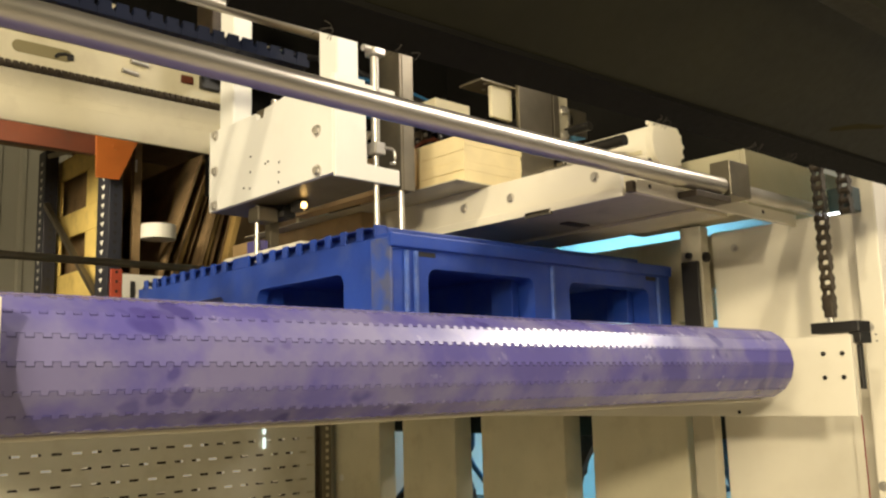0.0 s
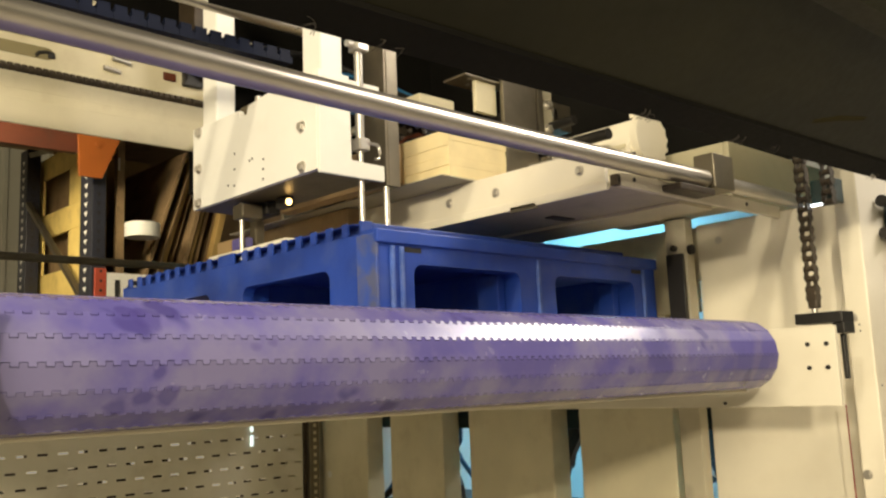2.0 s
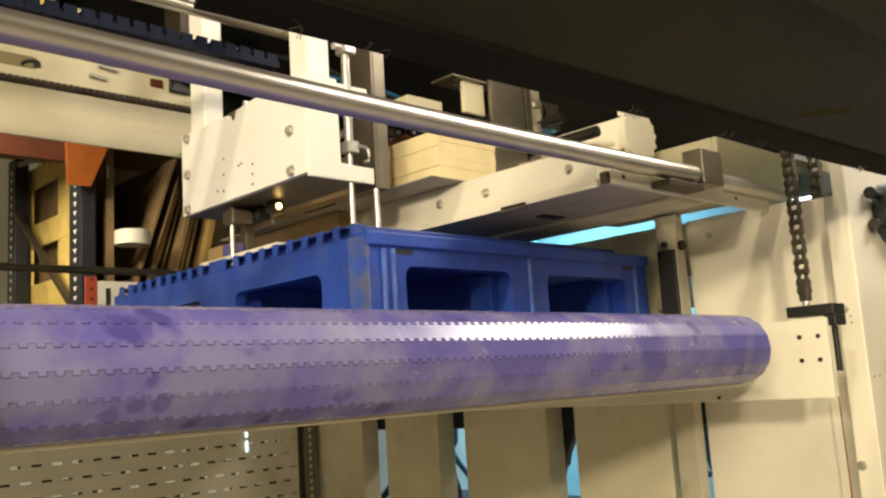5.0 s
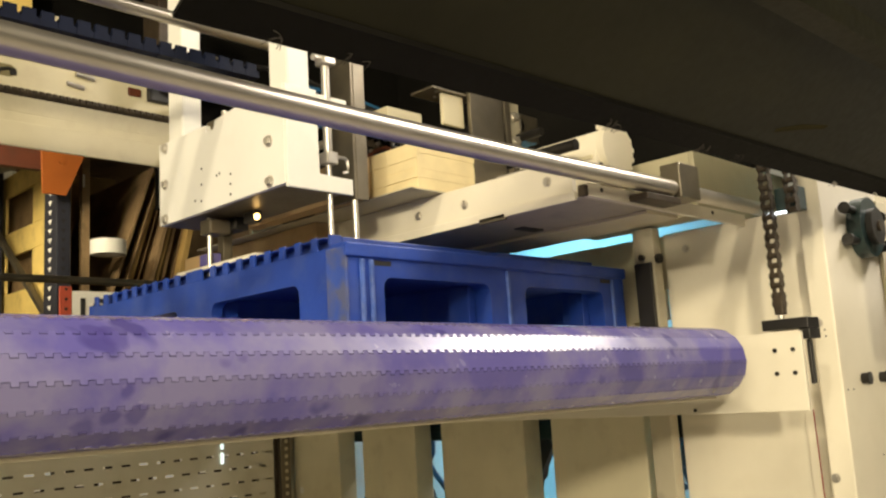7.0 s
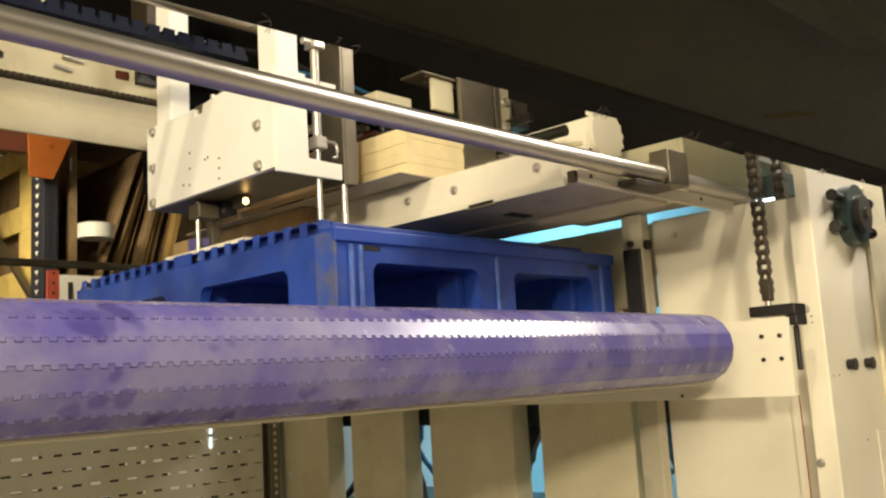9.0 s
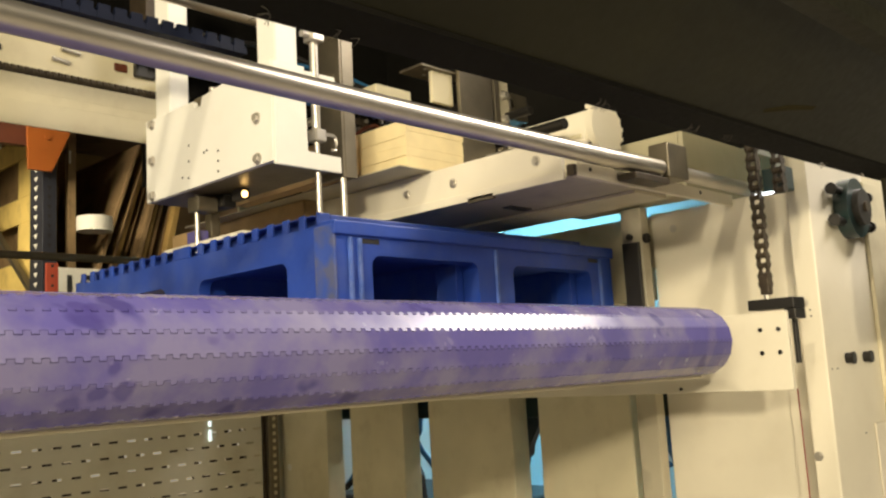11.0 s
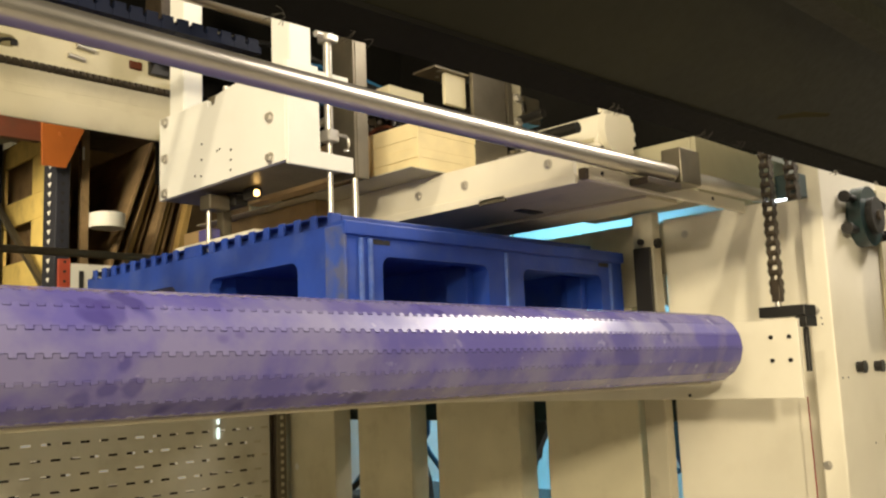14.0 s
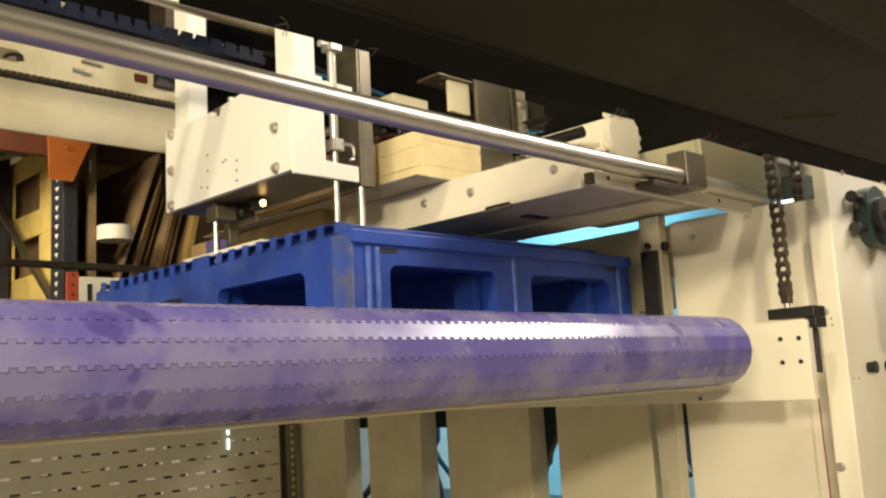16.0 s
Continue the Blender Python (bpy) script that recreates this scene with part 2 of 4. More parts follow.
# ---- the hall that closes the place ----
FLOOR = -1.5
single("floor", box(-6, 9, -5, 9, FLOOR - 0.2, FLOOR, 0), CONCRETE, "grey concrete hall floor", "floor", kind="structure")
single("ceiling", box(-6, 9, -5, 9, 8.0, 8.2, 0), HALLDARK, "dim grey hall ceiling", "ceiling", kind="structure")
single("wall_south", box(-6, 9, -5.2, -5, FLOOR, 8.0, 0), WALLWHITE, "pale hall wall behind the camera", "wall", kind="structure")
single("wall_west", box(-6.2, -6, -5, 9, FLOOR, 8.0, 0), WALLWHITE, "pale hall wall", "wall", kind="structure")
single("wall_east", box(9, 9.2, -5, 9, FLOOR, 8.0, 0), COLDWALL, "pale hall wall in cold light", "wall", kind="structure")


def cladding():
    bm = bmesh.new()
    x, top, bot = -6.0, [], []
    pts = []
    while x < 9:
        for dx, dy in ((0, 0), (0.12, 0), (0.135, -0.025), (0.165, -0.025)):
            pts.append((x + dx, 7.2 + dy))
        x += 0.18
    for (xa, ya) in pts:
        bot.append(bm.verts.new((xa, ya, FLOOR)))
        top.append(bm.verts.new((xa, ya, 8.0)))
    for i in range(len(pts) - 1):
        bm.faces.new((bot[i], bot[i + 1], top[i + 1], top[i]))
    box(-6, 9, 7.25, 7.4, FLOOR, 8.0, 0, bm)
    return single("wall_north", bm, WALLWHITE, "cream corrugated metal wall cladding", "wall", kind="structure")


cladding()


# ---- belt conveyor ----
BX0, BX1, BY, BZ, BR, ROWS_ROUND = 0.2639, 1.864, 1.0, 0.039, 0.0750, 16


def belt_row(length, pitch, thick, tooth, phase):
    """A flat belt row: castellated on both long sides, u along the row, v across it."""
    bm = bmesh.new()
    n = int(length / tooth)
    cut = tooth * 0.28
    gap = 0.0005
    def slab(u0, u1, v0, v1):
        box(u0, u1, v0, v1, -thick, 0, 0, bm)
    slab(0, length, cut * 0.5 + gap, pitch - cut * 0.5 - gap)
    for i in range(n):
        u = i * tooth
        slab(u + gap * 0.5, u + tooth / 2 - gap * 0.5, pitch - cut * 0.5 - gap, pitch + cut * 0.5 - gap)
        slab(u + tooth / 2 + gap * 0.5, u + tooth - gap * 0.5, -cut * 0.5 + gap, cut * 0.5 + gap)
    me = bpy.data.meshes.new("belt_module")
    bm.to_mesh(me)
    bm.free()
    me.materials.append(BELT)
    return me


def belt_conveyor():
    c = thing("belt_conveyor", (1.15, 1.9, -0.10), "conveyor with scuffed purple modular belt between cream side plates", "conveyor")
    off = base_of(c)
    step = math.tau / ROWS_ROUND
    pitch = 2 * BR * math.sin(step / 2)
    row = belt_row(BX1 - BX0, pitch, 0.009, 0.0171, 0)
    turn0 = radians(92.2)
    rows = []
    for k in range(ROWS_ROUND // 2 + 1):
        a0 = turn0 + k * step
        p0 = Vector((BX0, BY + BR * math.cos(a0), BZ + BR * math.sin(a0)))
        a1 = a0 + step
        p1 = Vector((BX0, BY + BR * math.cos(a1), BZ + BR * math.sin(a1)))
        rows.append((p0, p1))
    y = BY + BR * math.cos(turn0)
    for k in range(44):
        rows.append((Vector((BX0, y + (k + 1) * pitch, BZ + BR * math.sin(turn0))), Vector((BX0, y + k * pitch, BZ + BR * math.sin(turn0)))))
    for p0, p1 in rows:
        v = (p1 - p0).normalized()
        u = Vector((1, 0, 0))
        w = u.cross(v)
        out = (p0 + p1) / 2 - Vector((BX0, BY, BZ))
        ob = new("belt_module", row)
        ob.parent = c
        if w.dot(out) < 0:
            w = -w
            u, p0 = -u, p0 + Vector((BX1 - BX0, 0, 0))
        m = Matrix((u, v, w)).transposed().to_4x4()
        m.translation = p0 + Vector((0, 0, H)) - off
        ob.matrix_basis = m
    part("drum", tube((BX0 + 0.004, BY, BZ), (BX1 - 0.004, BY, BZ), BR - 0.016, 24), BLACK, c)
    for x0, x1 in ((2.022, 2.034), (BX0 - 0.010, BX0 + 0.004)):
        y0, zb = (0.868, -0.080) if x0 > 1 else (0.900, -0.03)
        side = part("side_plate", prism([(y0, zb), (y0, 0.0985), (2.8, 0.0985), (2.8, zb)], 0, x0, x1, 0.0015), CREAM, c, "cream side plate with black screws" if x0 > 1 else "")
        if x0 > 1:
            for y, z in ((0.9327, 0.0587), (0.8896, 0.0581), (0.9333, 0.0055), (0.8904, 0.0055)):
                part("screw", tube((x0 - 0.003, y, z), (x0 + 0.002, y, z), 0.0052, 10), BLACKSTEEL, side)
            part("screw", tube((x0 - 0.003, 1.1506, -0.0704), (x0 + 0.002, 1.1506, -0.0704), 0.004, 10), BLACKSTEEL, side)
    part("cross_plate", box(BX0, BX1 - 0.01, 1.0, 1.06, -0.0405, -0.0345, 0.002), CREAM_OLD, c)
    part("return_bed", box(BX0 + 0.02, BX1 - 0.02, 1.1, 2.75, -0.035, 0.06, 0.002), GALV, c)
    return c


belt_conveyor()


# ---- blue pallet on the belt ----
PX0, PX1, PY0, PY1, PZ0, PZ1 = 1.166, 2.170, 1.4214, 2.622, 0.116, 0.3257


def wall_pieces(axis, at0, at1, lo, hi, zlo, zhi, ztop, openings, parent):
    """A wall of the pallet: posts, and a rail over openings with rounded upper corners."""
    r = 0.022
    xs = [lo] + [v for o in openings for v in o] + [hi]
    across = 1 if axis == 0 else 0
    for i in range(0, len(xs), 2):
        prof = [(xs[i], zlo), (xs[i + 1], zlo), (xs[i + 1], ztop - r), (xs[i], ztop - r)]
        part("wall_post", prism(prof, across, at0, at1), PALLET, parent)
    up = [(lo, zhi), (lo, ztop - r)]
    for a, b in openings:
        up.append((a, ztop - r))
        up += [(a + r - r * math.cos(q), ztop - r + r * math.sin(q)) for q in (0.5, 1.05, math.pi / 2)]
        up += [(b - r + r * math.cos(q), ztop - r + r * math.sin(q)) for q in (math.pi / 2, 1.05, 0.5)]
        up.append((b, ztop - r))
    up += [(hi, ztop - r), (hi, zhi)]
    part("wall_rail", prism(up, across, at0, at1), PALLET, parent)


def pallet():
    p = thing("plastic_pallet", ((PX0 + PX1) / 2, (PY0 + PY1) / 2, PZ0), "scuffed blue plastic pallet with fork openings, on the belt", "pallet")
    t = 0.03
    zt = 0.257
    ZS = 0.3200
    xo = [(1.268, 1.605), (1.734, 2.068)]
    yo = [(1.583, 1.941), (2.103, 2.461)]
    for y0 in (PY0, PY1 - 0.05):
        wall_pieces(0, y0, y0 + 0.05, PX0, PX1, PZ0 + 0.02, PZ1, zt, xo, p)
    for x0 in (PX0, PX1 - t):
        wall_pieces(1, x0, x0 + t, PY0 + 0.0505, PY1 - 0.0505, PZ0 + 0.02, ZS, zt, yo, p)
    part("deck", box(PX0 + 0.0305, PX1 - 0.0305, PY0 + 0.0505, PY1 - 0.0505, 0.275, 0.318, 0.002), PALLET, p)
    # raised rim, set in from the wall, notched on its long sides
    part("rim", box(PX0 + 0.03, PX1 - 0.075, PY0 + 0.045, PY0 + 0.075, 0.318, 0.347, 0.003), PALLET, p)
    part("rim", box(PX0 + 0.03, PX1 - 0.075, PY1 - 0.075, PY1 - 0.045, 0.318, 0.347, 0.003), PALLET, p)
    for x0 in (PX0, PX1 - 0.032):
        deep = 0.007 if x0 < 1.5 else 0.0255
        if x0 < 1.5:
            part("rim_back", box(x0 + 0.036, x0 + 0.040, PY0 + 0.078, PY1 - 0.078, 0.3185, 0.3442, 0.001), PALLET, p)
            part("rim_cap", box(x0 + 0.0073, x0 + 0.040, PY0 + 0.078, PY1 - 0.078, 0.3445, 0.3475, 0.001), PALLET, p)
        else:
            part("rim_back", box(x0 + 0.026, x0 + 0.030, PY0 + 0.078, PY1 - 0.078, 0.3185, 0.346, 0.001), PALLET, p)
        k, y = 0, PY0 + 0.095
        while y < PY1 - 0.05:
            wide = 0.021 if k % 12 != 8 else 0.078
            if x0 < 1.5 or k > 0:
                part("rim_tooth", box(x0, x0 + deep, y, y + wide, ZS + 0.0003, 0.3495, 0.0015), PALLET, p)
            y += wide + 0.0375
            k += 1
        if x0 < 1.5:
            part("rim_tooth", box(x0, x0 + 0.03, PY0 + 0.046, PY0 + 0.056, PZ1 + 0.0003, 0.3495, 0.002), PALLET, p)
    part("opening_edge", box(1.580, 1.6045, PY0 + 0.0505, PY0 + 0.12, PZ0 + 0.022, 0.2565, 0.002), PALLET, p)
    part("opening_edge", box(2.040, 2.0675, PY0 + 0.0505, PY0 + 0.10, PZ0 + 0.022, 0.2565, 0.002), PALLET, p)
    part("worn_corner", box(PX0 - 0.0035, PX0 + 0.004, PY0 - 0.004, PY0 + 0.062, PZ0 + 0.02, 0.3175, 0.003), PALLET_WORN, p, "scuffed grey corner")
    # Inner walls added to block light, so the openings stay dark.
    part("inner_blocker", box(PX0 + 0.031, PX1 - 0.031, 1.99, 2.02, PZ0 + 0.022, 0.2745, 0), PALLET, p)
    part("inner_blocker", box(2.095, 2.115, PY0 + 0.10, 1.988, PZ0 + 0.022, 0.2745, 0), PALLET, p)
    for x in (1.655,):
        part("inner_blocker", box(x, x + 0.02, PY0 + 0.16, 1.988, PZ0 + 0.022, 0.2745, 0), PALLET, p)
    part("inner_blocker", box(1.655, 1.675, 2.022, PY1 - 0.032, PZ0 + 0.022, 0.2745, 0), PALLET, p)
    # feet, skids and the ribs of the corner posts
    for x in (PX0 + 0.05, 1.669, PX1 - 0.05):
        part("skid", box(x - 0.048, x + 0.048, PY0, PY1, PZ0, PZ0 + 0.022, 0.004), PALLET, p)
        for y in (PY0 + 0.09, 2.022, PY1 - 0.09):
            part("foot", box(x - 0.045, x + 0.045, y - 0.06, y + 0.06, PZ0 + 0.022, 0.275, 0.006), PALLET, p)
    for x in (PX0 + 0.036, PX0 + 0.062, 1.664, 2.105):
        part("rib", box(x, x + 0.010, PY0 - 0.007, PY0 + 0.004, PZ0 + 0.02, 0.292, 0.003), PALLET_EDGE, p, "chafed pale rib")
    part("ledge", box(PX0 - 0.004, PX1 + 0.004, PY0 - 0.009, PY0 + 0.004, 0.296, 0.3255, 0.003), PALLET, p)
    for x in (1.235, 2.06):
        part("slot", box(x, x + 0.055, PY0 - 0.0012, PY0 + 0.002, 0.281, 0.292, 0), BLACK, p, "dark slot")
    return p


pallet()
single("pale_board", box(1.20, 1.62, 1.80, 2.172, 0.3495, 0.365, 0.003), CREAM, "pale thin board lying on the pallet rim", "board")
single("purple_block", box(1.208, 1.24, 2.01, 2.065, 0.3655, 0.398, 0.003), BELT, "small purple plastic block on the board", "block")


# ---- gripper head over the pallet ----
def square_column(parent, name, x0, y0, w, z0, z1):
    return part(name, box(x0, x0 + w, y0, y0 + w, z0, z1, 0.004), CREAM, parent)


def gripper():
    g = thing("pallet_gripper", (1.25, 1.85, 0.47), "white gripper head with bolted side plate and steel rods", "gripper")
    plate = part("side_plate", prism([(1.598, 0.485), (2.162, 0.485), (2.162, 0.706), (1.926, 0.702), (1.922, 0.680), (1.888, 0.681), (1.885, 0.704), (1.80, 0.711), (1.598, 0.716)], 0, 1.150, 1.164, 0.002), WHITEPAINT, g)
    for y, z in ((2.128, 0.690), (2.128, 0.592), (2.129, 0.499), (1.655, 0.594), (1.655, 0.500)):
        bolt(plate, (1.150, y, z), (-1, 0, 0), 0.0095, STEEL, 0.010)
    for y, z in ((1.948, 0.5945), (1.949, 0.5546), (1.980, 0.519), (1.951, 0.5134), (1.8786, 0.5624), (1.866, 0.565), (1.8163, 0.5531), (1.8173, 0.5286), (1.8183, 0.5041)):
        part("hole", tube((1.1490, y, z), (1.156, y, z), 0.0032, 8), BLACK, plate)
    part("bottom_plate", box(1.165, 1.334, 1.612, 2.16, 0.485, 0.496, 0.002), GALV, g)
    part("column", box(1.166, 1.226, 1.598, 1.671, 0.497, 1.06, 0.004), WHITEPAINT, g)
    part("column", box(1.166, 1.223, 2.066, 2.139, 0.497, 1.30, 0.004), WHITEPAINT, g)
    part("front_plate", prism([(1.1505, 0.476), (1.336, 0.476), (1.336, 0.514), (1.237, 0.514), (1.237, 0.714), (1.1505, 0.714)], 1, 1.588, 1.5975, 0.002), WHITEPAINT, g)
    part("arm", box(1.227, 1.336, 1.60, 1.63, 0.694, 0.711, 0.002), WHITEPAINT, g)
    # guide rods and air fittings
    part("rod", tube((1.279, 1.605, 0.335), (1.279, 1.605, 0.82), 0.0065), STEEL, g, smooth=True)
    part("rod", tube((1.353, 1.605, 0.335), (1.353, 1.605, 0.49), 0.0075), STEEL, g, smooth=True)
    part("rod", tube((1.20, 2.00, 0.335), (1.20, 2.00, 0.485), 0.006), STEEL, g, smooth=True)
    part("rod", tube((1.275, 2.05, 0.335), (1.275, 2.05, 0.485), 0.006), STEEL, g, smooth=True)
    part("cylinder", tube((1.279, 1.605, 0.575), (1.279, 1.605, 0.795), 0.0105), STEEL, g, smooth=True)
    part("cylinder_head", box(1.262, 1.298, 1.585, 1.622, 0.785, 0.812, 0.004), STEEL, g)
    part("head_bracket", box(1.262, 1.328, 1.590, 1.640, 0.8125, 0.822, 0.003), GALV, g)
    part("head_screw", tube((1.241, 1.60, 0.799), (1.262, 1.60, 0.799), 0.008), STEEL, g)
    part("cylinder_foot", box(1.264, 1.296, 1.588, 1.622, 0.545, 0.575, 0.004), STEEL, g)
    part("elbow_fitting", path_tube([(1.29, 1.59, 0.563), (1.315, 1.59, 0.563), (1.322, 1.59, 0.558), (1.324, 1.59, 0.545), (1.322, 1.59, 0.53), (1.31, 1.59, 0.528)], 0.004), STEEL, g)
    part("guide_plate", box(1.352, 1.388, 1.592, 1.600, 0.470, 0.832, 0.002), GALV, g)
    part("guide_plate", box(1.345, 1.3515, 1.593, 1.68, 0.470, 0.832, 0.001), GALV, g)
    part("clamp_block", box(1.185, 1.245, 1.97, 2.02, 0.44, 0.478, 0.004), GALV, g)
    part("clamp_bar", box(1.246, 1.285, 1.95, 2.04, 0.452, 0.484, 0.003), BLACKSTEEL, g)
    part("clamp_arm", box(1.262, 1.290, 2.035, 2.065, 0.34, 0.451, 0.003), GALV, g)
    part("valve", box(1.175, 1.215, 1.895, 1.965, 0.69, 0.722, 0.004), GALV, g)
    part("valve_knob", tube((1.19, 1.90, 0.722), (1.19, 1.90, 0.738), 0.008), STEEL, g)
    part("sensor", tube((1.250, 1.86, 0.466), (1.242, 1.848, 0.466), 0.0075), AMBER, g, "glowing amber sensor lamp", smooth=True)
    part("sensor_body", box(1.243, 1.266, 1.862, 1.91, 0.456, 0.484, 0.003), BLACK, g)
    return g


gripper()


# ---- sheet magazine beside the head ----
def sheet_stack():
    tray = thing("sheet_tray", (1.65, 1.7, 0.505), "grey steel tray that carries the sheet stack", "tray")
    part("tray_plate", box(1.455, 1.95, 1.52, 2.5, 0.4955, 0.4985, 0.001), GREYPLATE, tray)
    part("back_plate", box(1.705, 1.835, 1.535, 1.548, 0.4990, 0.83, 0.002), GALV, tray)
    part("side_block", box(1.627, 1.704, 1.56, 1.572, 0.695, 0.7795, 0.002), CREAM_OLD, tray)
    part("flange", box(1.580, 1.745, 1.5485, 1.63, 0.780, 0.786, 0.001), GALV, tray)
    for x, y in ((1.61, 1.565), (1.67, 1.565), (1.64, 1.60)):
        part("flange_hole", tube((x, y, 0.7785), (x, y, 0.781), 0.006, 10), STEEL, tray)
    part("post", box(1.862, 1.885, 1.55, 1.58, 0.4990, 0.85, 0.002), GALV, tray)
    s = thing("sheet_stack", (1.6, 1.7, 0.52), "stack of pale yellow cardboard sheets on a steel tray", "cardboard sheets")
    z = 0.4990
    k = 0
    while z < 0.600:
        h = (0.0285, 0.0040, 0.0220, 0.0035, 0.0240, 0.0120)[k % 6]
        j = 0.0016 * math.sin(k * 2.3)
        part("sheet", box(1.497 + j, 1.702 + j, 1.534 + 0.0007 * math.sin(k * 1.7), 1.95, z, z + h - 0.00012, 0), CARD, s)
        z += h
        k += 1


sheet_stack()


# ---- sliding carriage plate with its shaft ----
def carriage():
    c = thing("carriage_plate", (1.9, 1.4, 0.40), "cream steel carriage plate with bolted edge rail", "carriage")
    part("plate", box(1.567, 1.975, 1.113, 2.5, 0.404, 0.416, 0.002), GREYPLATE, c)
    rail = part("edge_rail", prism([(1.13, 0.4165), (1.30, 0.4165), (1.33, 0.4165), (2.45, 0.4165), (2.45, 0.495), (1.22, 0.495), (1.13, 0.455)], 0, 1.566, 1.580, 0.0015), CREAM, c)
    for y, z in ((1.197, 0.455), (1.450, 0.452), (1.611, 0.4535)):
        bolt(rail, (1.566, y, z), (-1, 0, 0), 0.008)
    part("edge_lip", box(1.557, 1.5655, 1.12, 1.8, 0.398, 0.418, 0.001), CREAM, c)
    part("edge_lip", box(1.557, 1.566, 1.32, 1.40, 0.392, 0.406, 0.001), GALV, c)
    front = part("front_rail", box(1.581, 2.30, 1.10, 1.112, 0.405, 0.436, 0.0015), CREAM, c)
    for x in (1.63, 2.12):
        part("hole", tube((x, 1.0985, 0.424), (x, 1.103, 0.424), 0.005, 10), BLACK, front)
    part("bumper", box(1.566, 1.580, 1.099, 1.118, 0.405, 0.43, 0.002), OILED, c)
    part("bottom_slot", box(1.72, 1.80, 1.40, 1.43, 0.401, 0.4045, 0), BLACK, c)
    part("bottom_rib", box(1.83, 1.972, 1.115, 2.5, 0.396, 0.4035, 0.001), CREAM_OLD, c)
    s = thing("guide_shaft", (1.0, 1.07, 0.45), "polished steel guide shaft held by a steel block", "shaft")
    part("shaft", path_tube([(-1.2 + 0.192 * k, 1.07, 0.4450 + 0.0062 * min(1.0, ((-1.2 + 0.192 * k - 1.1) / 0.75) ** 2)) for k in range(17)], 0.0205, 40), SHAFT, s, smooth=True)
    part("shaft_end", tube((1.8722, 1.07, 0.4512), (1.874, 1.07, 0.4512), 0.0204, 32), GALV, s)
    part("shaft_block", box(1.876, 1.966, 1.045, 1.098, 0.4275, 0.512, 0.003), GALV, s)
    part("shaft_base", box(1.735, 1.880, 1.05, 1.099, 0.409, 0.4245, 0.002), OILED, s)
    part("shaft_tail", tube((1.967, 1.07, 0.450), (2.35, 1.07, 0.450), 0.018, 24), STEEL, s, smooth=True)
    # geared motor on the plate
    m = thing("gear_motor", (1.9, 1.35, 0.42), "cream gear motor with ribbed housing and black screws", "motor")
    part("housing", prism([(1.952, 0.53), (2.085, 0.53), (2.092, 0.60), (2.08, 0.668), (2.03, 0.69), (1.965, 0.672), (1.945, 0.60)], 1, 1.32, 1.95, 0.003), CREAM, m, smooth=True)
    part("housing_groove", box(1.940, 1.948, 1.33, 1.95, 0.596, 0.606, 0.001), CREAM_OLD, m)
    part("end_cap", tube((2.020, 1.298, 0.628), (2.020, 1.32, 0.628), 0.070, 36), CREAM, m, smooth=True)
    for k in range(9):
        a = radians(-60 + 22 * k)
        x, z = 2.03 + 0.072 * math.cos(a), 0.628 + 0.072 * math.sin(a)
        part("fin", box(x - 0.006, x + 0.006, 1.305, 1.345, z - 0.006, z + 0.006, 0.001), CREAM, m)
    part("foot", box(1.94, 2.09, 1.33, 1.9, 0.4165, 0.5295, 0.003), CREAM, m)
    for x in (1.952, 2.062):
        lug = part("lug", tube((x, 1.312, 0.572), (x, 1.34, 0.572), 0.016, 16), CREAM, m)
        part("lug_hole", tube((x, 1.310, 0.572), (x, 1.3135, 0.572), 0.0095, 12), BLACK, lug)
    part("spindle", tube((1.86, 1.32, 0.618), (1.86, 1.62, 0.618), 0.015, 16), BLACKSTEEL, m, smooth=True)
    part("spindle_block", box(1.83, 1.93, 1.62, 1.70, 0.43, 0.70, 0.004), BLACKSTEEL, m)
    part("slide_rod", tube((1.80, 1.36, 0.56), (1.80, 1.9, 0.56), 0.012, 16), STEEL, m, smooth=True)
    for z in (0.56, 0.61, 0.68):
        bolt(m, (1.80, 1.60, z), (-1, 0, 0), 0.010, STEEL, 0.010)
    part("slide_plate", box(1.801, 1.812, 1.56, 1.90, 0.43, 0.74, 0.002), BLACKSTEEL, m)
    plate = part("bearing_plate", box(1.922, 1.966, 1.585, 1.60, 0.42, 0.83, 0.002), GREYPLATE, m)
    for z in (0.6215, 0.7053, 0.7765):
        bolt(plate, (1.942, 1.585, z), (0, -1, 0), 0.010, STEEL, 0.014)
    part("guide_rod", tube((1.955, 1.50, 0.715), (1.955, 2.0, 0.715), 0.013, 16), BLACKSTEEL, m, smooth=True)
    part("guide_rod", tube((1.99, 1.60, 0.765), (1.99, 2.0, 0.765), 0.017, 16), STEEL, m, smooth=True)
    part("rod_bracket", box(1.99, 2.07, 1.60, 1.66, 0.72, 0.80, 0.003), GALV, m)
    part("clamp_ring", tube((2.115, 1.36, 0.60), (2.115, 1.40, 0.60), 0.02, 16), BLACKSTEEL, m)
    # grey housing between the carriage and the wall
    d = thing("drive_housing", (2.2, 1.2, 0.437), "cream drive housing, its colour dulled for shade, on the carriage rail", "housing")
    part("front_panel", box(2.165, 2.75, 1.16, 1.175, 0.4375, 0.611, 0.003), SHADECREAM, d)
    part("side_panel", box(2.165, 2.26, 1.1755, 1.56, 0.4375, 0.611, 0.003), SHADECREAM, d)


carriage()


